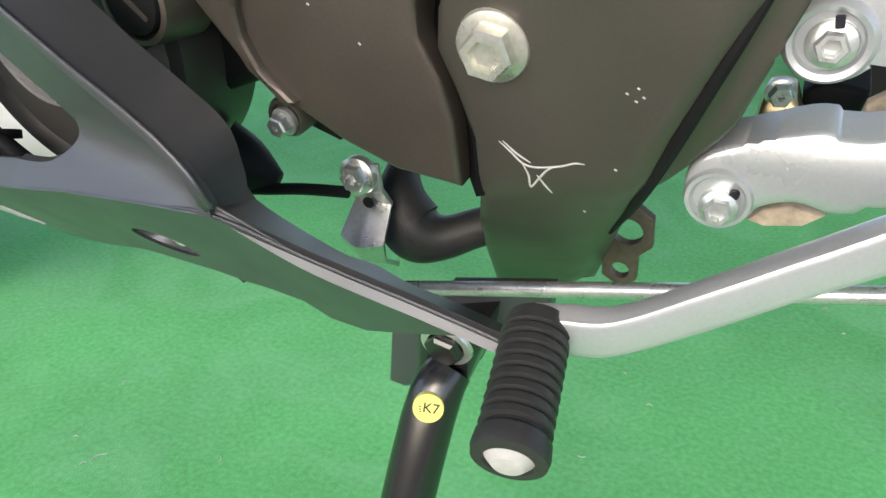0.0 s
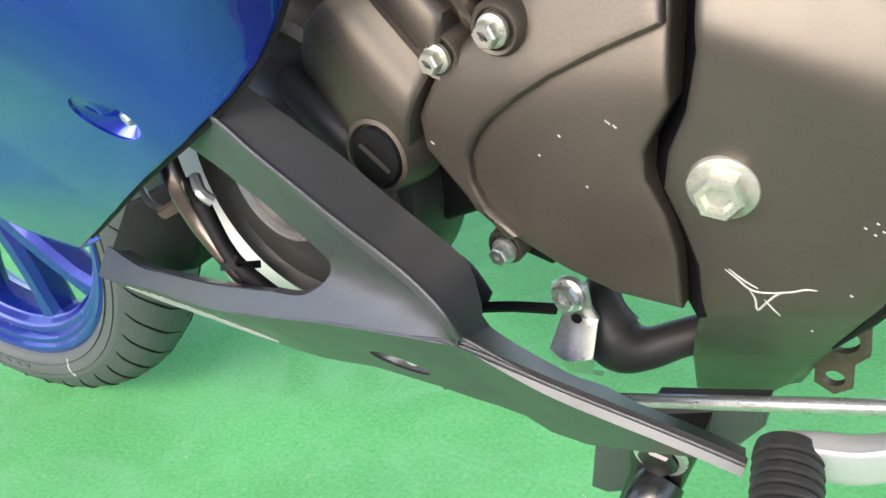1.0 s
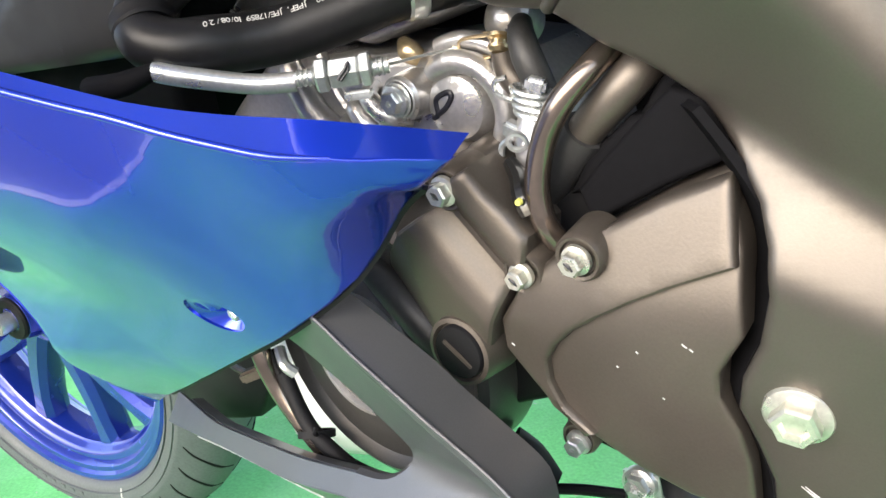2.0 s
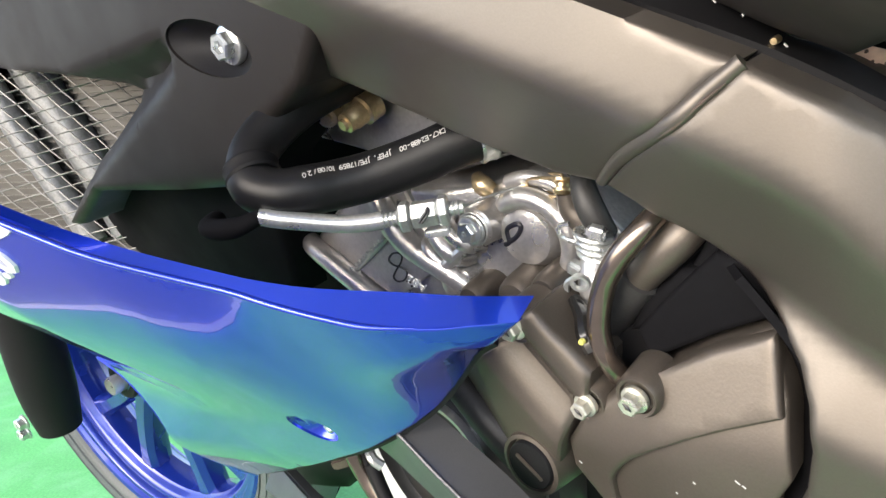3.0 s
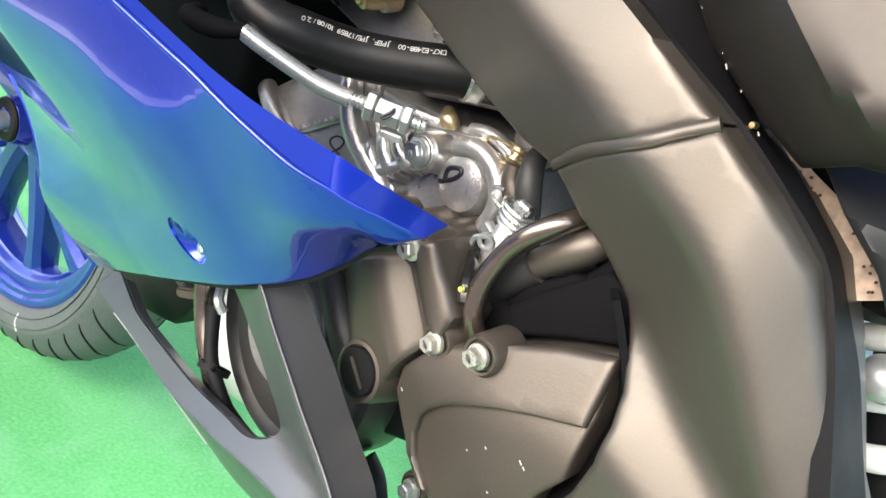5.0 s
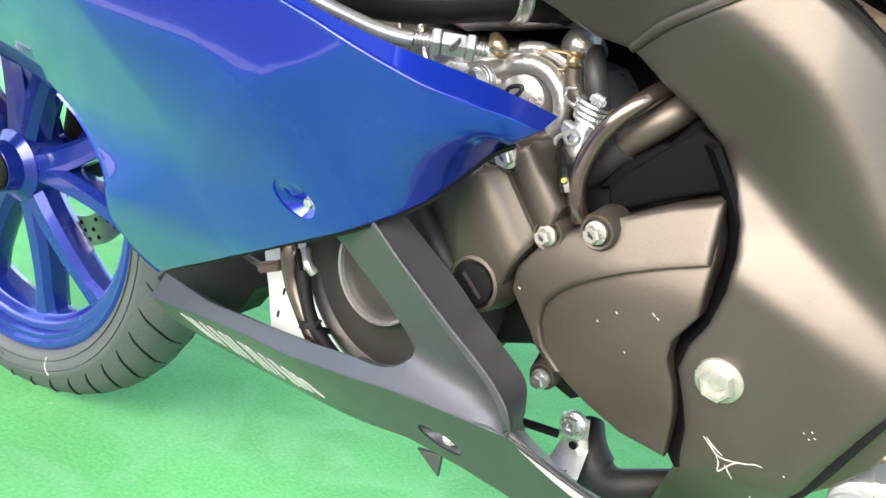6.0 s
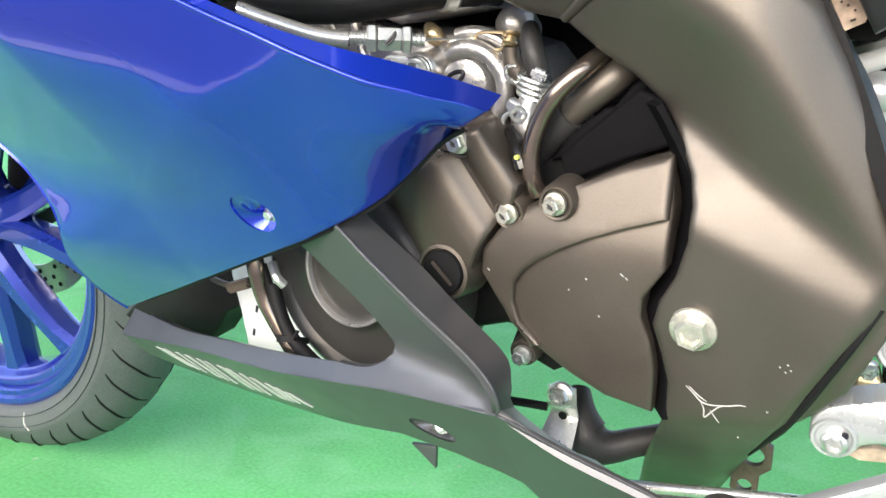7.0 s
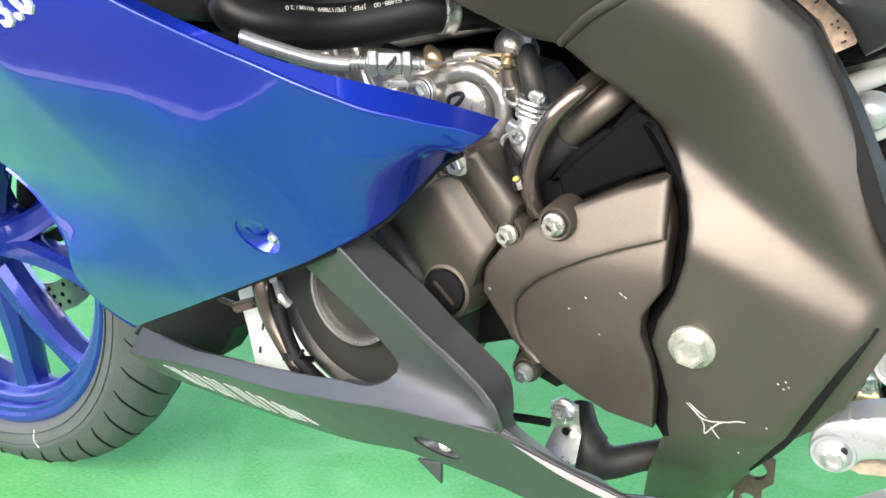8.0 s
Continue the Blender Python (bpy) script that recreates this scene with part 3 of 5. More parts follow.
bk = [(0.0114, -0.122, 0.3338), (-0.0068, -0.122, 0.3389), (-0.0243, -0.122, 0.3426), (-0.036, -0.122, 0.3474), (-0.0493, -0.122, 0.3493), (-0.0783, -0.123, 0.3644), (-0.0805, -0.123, 0.3749), (-0.0823, -0.1217, 0.388), (-0.0877, -0.1203, 0.3945), (-0.101, -0.119, 0.4038), (-0.1185, -0.1177, 0.4161), (-0.1364, -0.1163, 0.4298), (-0.1702, -0.115, 0.4523), (-0.188, -0.115, 0.465)]
bm = ribbon([[(u, (belly_v if w > crease_w(u) + 0.0005 else under_v)(u, w) + 0.0005, w) for u, w in hl], bk], 0.0035)
part("upper_edge", bm, GREY, cowl, smooth=45)
part("edge_bead", tube([(u, (belly_v if w > crease_w(u) + 0.0005 else under_v)(u, w) + 0.0008, w) for u, w in hl], [0.0004] * 3 + [0.0008] + [0.001] * len(ARM), 10, 5), GREY, cowl)
band = [(-0.15, 0.386), (-0.1515, 0.379), (-0.1645, 0.371), (-0.184, 0.3675), (-0.237, 0.3565), (-0.308, 0.341), (-0.36, 0.3285), (-0.406, 0.319), (-0.44, 0.3125)]
bm = ribbon([[(u, belly_v(u, w) + 0.0035, w - 0.001) for u, w in band], [(u, belly_v(u, w) + 0.012, w - 0.006) for u, w in band]], 0.0015)
part("inner_edge", bm, GREY, cowl)
bm = dish(slot, under_v, 0.008)
part("bolt_recess", bm, GREY, cowl)
part("bolt", cap_bolt(at(-0.1235, under_v(-0.126, 0.3385) + 0.0075, 0.3385, -28, 0), 0.0042, 0.0035), ZINC, cowl)
SA = spline([(-0.42, 0.2965, 0), (-0.361, 0.308, 0), (-0.305, 0.317, 0), (-0.253, 0.321, 0), (-0.238, 0.316, 0)], 10)
SB = spline([(-0.425, 0.287, 0), (-0.392, 0.283, 0), (-0.338, 0.288, 0), (-0.276, 0.3, 0), (-0.231, 0.313, 0)], 10)
for k in range(13):
    a, b = SA[k * 2 + 2 + k // 2], SB[min(40, k * 2 + 11 + k // 3)]
    wd = 0.0066 - 0.0012 * (k % 3)
    s = shell([(a.x, a.y), (a.x + wd, a.y + 0.0004), (b.x + wd, b.y + 0.0004), (b.x, b.y)], lambda p, q: under_v(p, q) - 0.0012, 0.001, 0, (), 0.004)
    part("stripe_decal", s, EMBLEM, cowl, "pale slanted stripe decal")
part("drain_fin", shell([(-0.185, 0.268), (-0.165, 0.272), (-0.166, 0.254)], flat(-0.06), 0.003, 0.0005, (), 0), GREY, cowl)


# frame: an upper face, a face that looks down, a valley, and the lower face with its ridge
def frame_facets(u, w):
    d1 = smax(smax(0.447 * (u + 0.03) + 0.894 * (w - 0.5775), 0.526 * (u + 0.03) + 0.85 * (w - 0.5775), 0.006), 0.829 * (u - 0.012) + 0.559 * (w - 0.5505), 0.006)
    d2 = 0.533 * u + 0.846 * (w - 0.5)
    d3 = 0.347 * u + 0.938 * (w - 0.4655)
    ridge = -0.1135 + 0.14 * relu(u - 0.012)
    if d1 > 0:
        return ridge + (0.2 + 6.0 * min(relu(u), 0.04)) * d1
    if d2 > 0 or w - 0.5535 > 0.594 * (u + 0.073):
        return ridge - 0.65 * d1
    low = -0.105 - 0.03 * u
    if d3 > 0:
        pu, pw = u - 0.533 * d2, w - 0.846 * d2
        e1 = smax(0.526 * (pu + 0.03) + 0.85 * (pw - 0.5775), 0.829 * (pu - 0.012) + 0.559 * (pw - 0.5505), 0.006)
        return low + (-0.1135 + 0.14 * relu(pu - 0.012) - 0.65 * e1 - low) * d3 / (d3 - d2)
    return low - 0.14 * d3


def frame_v(u, w):
    v = sum(frame_facets(u + a, w + b) for a, b in ((0, 0), (0.0011, 0.0016), (-0.0011, -0.0016), (0.0022, 0.0032), (-0.0022, -0.0032))) / 5
    g = 0.93 * (u - 0.033) - 0.367 * (w - 0.355)
    return v + 1.3 * min(relu(g), 0.007) - 0.1 * relu(g - 0.007) + 0.6 * smax(0.3635 + 0.3 * u - w, 0, 0.002)


frame_part = group_part("frame_spar", bike, "satin dark grey cast frame")
LOWER = [(-0.073, 0.552), (-0.055, 0.539), (-0.039, 0.528), (-0.026, 0.517), (-0.017, 0.503), (-0.009, 0.488), (-0.006, 0.475), (-0.006, 0.46), (-0.0105, 0.441), (-0.0175, 0.426),
         (-0.02, 0.413), (-0.015, 0.398), (-0.011, 0.382), (-0.013, 0.357), (-0.019, 0.336), (-0.027, 0.31), (-0.0385, 0.255), (0.0105, 0.268), (0.0329, 0.3415), (0.041, 0.363), (0.047, 0.371), (0.066, 0.397), (0.073, 0.42), (0.083, 0.45),
         (0.08, 0.473), (0.068, 0.491), (0.058, 0.513), (0.046, 0.538), (0.033, 0.5605), (0.014, 0.576), (-0.0085, 0.591), (-0.031, 0.5765), (-0.054, 0.5655)]
part("lower_casting", shell(LOWER, frame_v, 0.05, 0.0035, (), 0.0036), FRAME, frame_part, smooth=75)
UPPER = [(-0.0745, 0.5525), (-0.0555, 0.5665), (-0.032, 0.578), (-0.0095, 0.592), (-0.043, 0.611), (-0.075, 0.629), (-0.14, 0.664), (-0.26, 0.73), (-0.40, 0.78), (-0.42, 0.72),
         (-0.3, 0.66), (-0.21, 0.611), (-0.176, 0.592), (-0.143, 0.577), (-0.118, 0.566), (-0.096, 0.556)]
part("upper_spar", shell(UPPER, frame_v, 0.05, 0.0035, (), 0.0045), FRAME, frame_part, smooth=75)
SEAM = [(-0.073, 0.5535), (-0.055, 0.566), (-0.0315, 0.577), (-0.02, 0.5845), (-0.009, 0.5915)]
part("weld_seam", tube([(u, frame_v(u, w) + 0.0022, w) for u, w in SEAM], [0.0026, 0.003, 0.0031, 0.0031, 0.0028], 16, 6), FRAME, frame_part, "rounded weld seam across the spar")
part("seam_crack", tube([(u, frame_v(u, w) - 0.0006, w) for u, w in ((-0.035, 0.5735), (-0.029, 0.5765), (-0.021, 0.582), (-0.013, 0.5868))], [0.0002, 0.0006, 0.0006, 0.0002], 6, 4), RUST, frame_part)
part("pivot_bolt", flange_bolt(at(0.0, -0.0985, 0.417, 4, 2, 12), 0.0112, 0.008, 0.0085, 0.62), YZINC, frame_part, "pale zinc flange bolt with a dished head")
bm = bmesh.new()
for line in ([(-0.0013, 0.3842), (0.0026, 0.3809), (0.0062, 0.3775), (0.0108, 0.3769), (0.0189, 0.3792), (0.0232, 0.3813), (0.0266, 0.3817)], [(-0.0000, 0.3846), (0.0045, 0.3808), (0.0090, 0.3782)], [(0.0062, 0.3771), (0.0080, 0.3733), (0.0085, 0.3686), (0.0117, 0.3730), (0.0144, 0.3766), (0.0166, 0.3782)], [(0.0108, 0.3739), (0.0135, 0.3703), (0.0155, 0.3673)]):
    tube([(u, frame_v(u, w) - 0.0001, w) for u, w in line], [0.0002 if i in (0, len(line) - 1) else 0.0004 for i in range(len(line))], 5, 4, bm)
part("scratch_mark", bm, CHALK, frame_part, "white hand-drawn paint mark")
for u, w in ((0.0385, 0.408), (0.041, 0.406), (0.0415, 0.410), (0.043, 0.4075), (0.036, 0.382), (0.024, 0.357)):
    part("paint_fleck", box((0.0009, 0.0003, 0.0004), at(u, frame_v(u, w) - 0.0002, w, 0, 0, 30), 0), CHALK, frame_part)
# the shade along the groove, laid in as a black bead
part("groove_shade", tube([(u, frame_v(u, w) - 0.0001, w) for u, w in ((0.0285, 0.336), (0.036, 0.353), (0.043, 0.371), (0.0505, 0.39), (0.0575, 0.408), (0.064, 0.424), (0.072, 0.443))], [0.0008, 0.0016, 0.0024, 0.0026, 0.0024, 0.002, 0.001], 8, 5), BLACK, frame_part, "black bead standing for the shade in the casting's groove")
# dark edging between the frame and the engine covers
EDGE = [(-0.026, 0.518), (-0.017, 0.504), (-0.009, 0.489), (-0.005, 0.475), (-0.005, 0.46), (-0.0095, 0.441), (-0.016, 0.426), (-0.019, 0.413), (-0.014, 0.398), (-0.010, 0.382), (-0.010, 0.36)]
part("edge_trim", ribbon([[(u + 0.001, -0.09, w) for u, w in EDGE], [(u - 0.007, -0.078, w) for u, w in EDGE], [(u - 0.008, -0.05, w) for u, w in EDGE]], 0.003), MATT_BLACK, frame_part, "black edge trim")
# front branch of the frame with a recessed bolt
def branch_v(u, w):
    d = -0.3228 * (u + 0.3249) + 0.9465 * (w - 0.632)
    return -0.1 + 0.9 * min(relu(d), relu(0.655 - w), 2 * relu(-0.32 - u), 0.03) + 0.2 * relu(0.575 - w)


branch = [(-0.2142, 0.6112), (-0.18, 0.644), (-0.2, 0.70), (-0.3, 0.74), (-0.7, 0.76), (-0.72, 0.705), (-0.6849, 0.6995), (-0.5398, 0.6701), (-0.4651, 0.6538), (-0.4104, 0.6355), (-0.4057, 0.6257), (-0.4881, 0.5915), (-0.5939, 0.5435), (-0.56, 0.543), (-0.4864, 0.5703), (-0.36, 0.567), (-0.2976, 0.5645), (-0.2598, 0.5925)]
oval = [(-0.2795 + 0.0359 * math.cos(a) + 0.0046 * math.sin(a), 0.641 - 0.0114 * math.cos(a) + 0.01365 * math.sin(a)) for a in np.linspace(0, math.tau, 28, endpoint=False)]
part("front_branch", shell(branch, branch_v, 0.05, 0.006, (oval,), 0.006), BRANCH, frame_part, "satin dark engine mount branch", smooth=40)
part("branch_recess", dish(oval, branch_v, 0.012), BLACK, frame_part, "oval recess in the branch")
part("branch_bolt", flange_bolt(at(-0.266, -0.094, 0.6394), 0.0105, 0.0075, 0.008, 0.5), ZINC, frame_part)
# lower end of the branch: its dark reflection is put in as black
branch_foot = [(-0.245, 0.594), (-0.42, 0.597), (-0.57, 0.56), (-0.625, 0.535), (-0.625, 0.502), (-0.56, 0.474), (-0.5, 0.466), (-0.42, 0.462), (-0.34, 0.476), (-0.31, 0.54), (-0.281, 0.573)]
part("dark_branch_foot", shell(branch_foot, lambda u, w: -0.078 + 0.1 * relu(-0.38 - u) + 0.25 * relu(0.56 - w), 0.025, 0.006, (), 0.015), MATT_BLACK, frame_part, "black lower end of the branch, coloured for its dark reflection")
bm = shell([(0.03, 0.326), (0.038, 0.32), (0.0385, 0.306), (0.033, 0.3), (0.033, 0.287), (0.026, 0.282), (0.018, 0.287), (0.018, 0.3), (0.014, 0.318)], flat(-0.03), 0.004, 0.0006,
           ([(0.028 + 0.0065 * math.cos(a), 0.312 + 0.0065 * math.sin(a)) for a in np.linspace(0, math.tau, 16, endpoint=False)], [(0.0258 + 0.0042 * math.cos(a), 0.2912 + 0.0042 * math.sin(a)) for a in np.linspace(0, math.tau, 14, endpoint=False)]), 0)
part("bracket_lug", bm, RUST, frame_part, "dark steel bracket with two holes")


# engine
engine = group_part("engine", bike, "dark bronze engine with a silver cylinder")
SPR = [(-0.02, 0.495), (-0.0155, 0.47), (-0.0155, 0.442), (-0.025, 0.426), (-0.0255, 0.416), (-0.02, 0.402), (-0.0175, 0.387), (-0.0175, 0.3615), (-0.042, 0.3645), (-0.064, 0.374),
       (-0.084, 0.384), (-0.095, 0.398), (-0.103, 0.408), (-0.1125, 0.4225), (-0.111, 0.436), (-0.098, 0.453), (-0.085, 0.4635), (-0.066, 0.4735), (-0.042, 0.486)]


def cover_v(u, w):
    return -0.0985 + 0.14 * relu(-0.06 - u) + 0.1 * relu(0.44 - w) + 0.4 * smax(w - 0.452, 0, 0.006)


part("sprocket_cover", shell(SPR, cover_v, 0.03, 0.0022, (), 0.006), BRONZE, engine, "satin bronze-grey sprocket cover")
BAND = [(-0.0185, 0.4945), (-0.0165, 0.466), (-0.035, 0.4595), (-0.052, 0.4525), (-0.066, 0.445), (-0.078, 0.437), (-0.087, 0.4285), (-0.093, 0.42), (-0.094, 0.409), (-0.0905, 0.398), (-0.078, 0.3865),
        (-0.0835, 0.3835), (-0.095, 0.397), (-0.1035, 0.4075), (-0.1135, 0.422), (-0.112, 0.4365), (-0.0985, 0.4535), (-0.0855, 0.464), (-0.0665, 0.474), (-0.042, 0.4865)]
part("cover_band", shell(BAND, lambda u, w: cover_v(u, w) - 0.0042, 0.008, 0.0032, (), 0.006), BRONZE, engine, "raised band round the sprocket cover")
part("cover_top", shell([(-0.073, 0.474), (-0.066, 0.4765), (-0.042, 0.4885), (-0.02, 0.4975), (-0.012, 0.495), (-0.022, 0.517), (-0.038, 0.522), (-0.052, 0.51), (-0.066, 0.497), (-0.076, 0.487)], flat(-0.08), 0.05, 0.003, (), 0), MATT_BLACK, engine, "black plastic guard above the cover")
part("guard_foam", shell([(-0.084, 0.482), (-0.074, 0.4975), (-0.056, 0.5115), (-0.038, 0.5125), (-0.026, 0.5), (-0.028, 0.492), (-0.05, 0.489)], flat(-0.074), 0.02, 0.004, (), 0), MATT_BLACK, engine, "black rubber pad")
part("guard_flap", shell([(-0.062, 0.5), (-0.045, 0.523), (-0.032, 0.53), (-0.026, 0.517), (-0.045, 0.505)], flat(-0.07), 0.02, 0.004, (), 0), MATT_BLACK, engine)
part("crankcase", shell([(-0.02, 0.49), (-0.012, 0.44), (-0.016, 0.39), (-0.03, 0.372), (-0.07, 0.38), (-0.11, 0.38), (-0.15, 0.365), (-0.2, 0.36), (-0.24, 0.37), (-0.25, 0.42), (-0.2, 0.455), (-0.12, 0.475), (-0.06, 0.49)], flat(-0.068), 0.15, 0.006, (), 0), BLACK, engine, "dark crankcase")
for u, w, dv, r, mat in ((-0.069, 0.469, -0.1015, 0.0046, YZINC), (-0.096, 0.459, -0.097, 0.0043, YZINC), (-0.092, 0.373, -0.084, 0.0045, ZINC), (-0.1235, 0.4935, -0.0975, 0.005, YZINC)):
    part("cover_bolt", cap_bolt(at(u, dv, w, 3, -4, 10), r, 0.0062), mat, engine, "zinc-plated hexagon cover bolt")
for u, w, dv in ((-0.069, 0.469, -0.1078), (-0.096, 0.459, -0.1033), (-0.1235, 0.4935, -0.1038)):
    part("ink_mark", tube([(u - 0.0018, dv, w + 0.0014), (u, dv - 0.0001, w + 0.0002), (u + 0.0012, dv, w - 0.0016)], [0.0003, 0.0007, 0.0003], 6, 3), MARK, engine)
for u, w, dv, r in ((-0.069, 0.469, -0.1, 0.0085), (-0.096, 0.459, -0.0955, 0.0082), (-0.092, 0.374, -0.083, 0.0075), (-0.1235, 0.4935, -0.096, 0.0085)):
    part("bolt_boss", lathe([(0, 0.0012), (r * 0.78, 0.0012), (r * 0.84, -0.0006), (r * 0.98, -0.001), (r * 1.1, 0.0006), (r * 1.2, 0.02), (0, 0.02)], 28, m=at(u, dv, w)), BRONZE, engine)


for u, w, l in ((-0.0352, 0.437, 0.0022), (-0.033, 0.4355, 0.0016), (-0.053, 0.4315, 0.0012), (-0.062, 0.4235, 0.0009), (-0.108, 0.4255, 0.0018), (-0.046, 0.412, 0.001)):
    part("paint_fleck", box((l, 0.0003, 0.0005), at(u, cover_v(u, w) - (0.0044 if u < -0.1 else 0.0002), w, 0, 0, 40), 0), CHALK, engine)


def case_v(u, w):
    return sum(case_fold(u, w, d) for d in (-0.003, -0.0015, 0.0, 0.0015, 0.003)) / 5


def case_fold(u, w, d):
    s = 0.81 * u + 0.58 * w + d
    pts = ((0.08, -0.075), (0.118, -0.09), (0.130, -0.0935), (0.147, -0.098), (0.1625, -0.1015), (0.171, -0.0995), (0.177, -0.0925), (0.183, -0.0925), (0.187, -0.0985), (0.196, -0.0985), (0.21, -0.09), (0.3, -0.08))
    v = pts[-1][1]
    for (a, p), (b, q) in zip(pts, pts[1:]):
        if a <= s < b:
            v = p + (q - p) * (s - a) / (b - a)
            break
    return v + 0.35 * relu(-0.15 - u) + 0.02 * (0.45 - w)


CASE = [(-0.188, 0.446), (-0.172, 0.46), (-0.156, 0.4735), (-0.14, 0.482), (-0.126, 0.4885), (-0.119, 0.499), (-0.1125, 0.502), (-0.106, 0.493), (-0.0985, 0.4845), (-0.091, 0.474), (-0.093, 0.4645), (-0.104, 0.4515), (-0.112, 0.437), (-0.121, 0.416), (-0.132, 0.405), (-0.147, 0.405), (-0.158, 0.421), (-0.172, 0.434)]
part("clutch_side_cover", shell(CASE, case_v, 0.03, 0.003, (), 0.0028, turn=35.6), BRONZE, engine, "faceted bronze-grey engine cover", smooth=25)
part("inspection_boss", lathe([(0.0, -0.001), (0.0128, -0.001), (0.0138, -0.0035), (0.0158, -0.003), (0.0165, 0.001), (0.018, 0.018)], 40, m=at(-0.1335, -0.0965, 0.4205, -4, -3)), BRONZE, engine)
bm = lathe([(0.0, -0.004), (0.0118, -0.004), (0.0124, -0.003), (0.0124, 0.001)], 40, m=at(-0.1335, -0.0965, 0.4205, -4, -3))
part("inspection_plug", bm, BLACK, engine, "dark round inspection plug with a slot")
part("plug_slot", box((0.017, 0.0012, 0.0022), at(-0.1335, -0.1008, 0.4205, -4, -3, 42), 0.0004), BRONZE, engine)
part("case_gasket", tube([(-0.192, -0.078, 0.446), (-0.172, -0.082, 0.430), (-0.157, -0.083, 0.414), (-0.15, -0.08, 0.398)], [0.008, 0.0095, 0.0095, 0.008], 14, 5), RUBBER, engine, "black rubber cover seal")

# generator cover behind the cowl opening
gm = at(-0.207, -0.083, 0.401, -3, -4)
part("generator_cover", lathe([(0, -0.006), (0.0225, -0.006), (0.0265, -0.0045), (0.030, -0.0048), (0.0335, -0.006), (0.0345, -0.003), (0.04, 0.002), (0.056, 0.005), (0.065, 0.004), (0.071, -0.001), (0.0755, 0.002), (0.0775, 0.008), (0.078, 0.04), (0, 0.04)], 72, m=gm), DARK_CASE, engine, "round dark generator cover")
part("generator_ring", lathe([(0.0305, -0.0042), (0.0315, -0.0078), (0.0335, -0.0078), (0.0345, -0.0035)], 72, m=gm), CAST, engine, "bright machined ring")

# pipes and the white tank seen through the opening
part("coolant_tank", shell([(-0.352, 0.4), (-0.35, 0.36), (-0.345, 0.29), (-0.3, 0.285), (-0.24, 0.3), (-0.2, 0.31), (-0.26, 0.34), (-0.29, 0.37), (-0.3, 0.4)], flat(-0.05), 0.03, 0.006, (), 0), WHITE, engine, "white plastic coolant tank")
bm = bmesh.new()
for u, w in ((-0.328, 0.336), (-0.334, 0.315)):
    box((0.002, 0.0006, 0.006), at(u, -0.0503, w, 0, 0, 15), 0, bm)
part("tank_mark", bm, MARK, engine)
part("breather_pipe", tube([(-0.285, -0.09, 0.44), (-0.2735, -0.1, 0.403), (-0.2685, -0.1, 0.378), (-0.256, -0.1, 0.356), (-0.244, -0.099, 0.338), (-0.24, -0.09, 0.318)], 0.0058, 14, 6), PIPE, engine, "brown-tinted metal pipe")
part("wire_loom", tube([(-0.262, -0.098, 0.388), (-0.252, -0.102, 0.365), (-0.24, -0.104, 0.352), (-0.215, -0.104, 0.336), (-0.185, -0.1, 0.325)], 0.0045, 12, 6), BLACK, engine)
part("wire_loom", tube([(-0.27, -0.097, 0.4), (-0.258, -0.1, 0.372), (-0.246, -0.103, 0.356), (-0.222, -0.103, 0.341), (-0.19, -0.1, 0.333)], 0.0028, 10, 6), BLACK, engine)
part("cable_tie", lathe([(0.0095, -0.002), (0.0105, -0.002), (0.0105, 0.002), (0.0095, 0.002), (0.0095, -0.002)], 20, m=at(-0.2475, -0.1, 0.352, 60, 20)), BLACK, engine)
part("cable_tie_tail", tube([(-0.24, -0.106, 0.357), (-0.237, -0.109, 0.361), (-0.235, -0.108, 0.365)], 0.0012, 6, 3), BLACK, engine)
part("sensor_wire", tube([(-0.36, -0.07, 0.372), (-0.33, -0.085, 0.373), (-0.3, -0.092, 0.376), (-0.285, -0.095, 0.384)], 0.0022, 8, 5), RUST, engine)
part("wire_connector", box((0.02, 0.008, 0.007), at(-0.296, -0.094, 0.379, 0, 10, -20), 0.0015), RUST, engine)
part("pipe_clip", tube([(-0.263, -0.095, 0.401), (-0.256, -0.1, 0.395), (-0.252, -0.098, 0.389)], 0.0032, 8, 4), ZINC, engine)

# cylinder and head
def block_v(u, w):
    return -0.036 - 0.4 * min(relu(-0.165 - u), 0.03) + 0.15 * relu(-0.29 - u)


part("cylinder_block", shell([(-0.325, 0.51), (-0.28, 0.45), (-0.18, 0.46), (-0.095, 0.475), (-0.098, 0.51), (-0.118, 0.532), (-0.15, 0.54), (-0.2, 0.542), (-0.26, 0.547)], block_v, 0.1, 0.004, (), 0.008), CAST, engine, "rough cast aluminium cylinder block")
part("cylinder_rib", tube([(-0.322, -0.045, 0.512), (-0.3163, -0.05, 0.5092), (-0.2914, -0.053, 0.4951), (-0.2647, -0.054, 0.4777), (-0.25, -0.05, 0.468)], [0.005, 0.0066, 0.007, 0.0066, 0.006], 16, 5), CAST, engine)
part("cylinder_rib", tube([(-0.2435, -0.048, 0.548), (-0.2389, -0.052, 0.5395), (-0.2248, -0.055, 0.5165), (-0.1969, -0.055, 0.4975), (-0.18, -0.052, 0.482)], [0.0055, 0.007, 0.0074, 0.0066, 0.006], 16, 5), CAST, engine)
part("cylinder_rib", tube([(-0.222, -0.046, 0.546), (-0.213, -0.049, 0.525), (-0.2, -0.05, 0.506)], 0.0034, 10, 4), CAST, engine)
plate = [(-0.2744, 0.4954), (-0.2367, 0.5174), (-0.2275, 0.511), (-0.2097, 0.4964), (-0.2474, 0.4775), (-0.262, 0.486)]
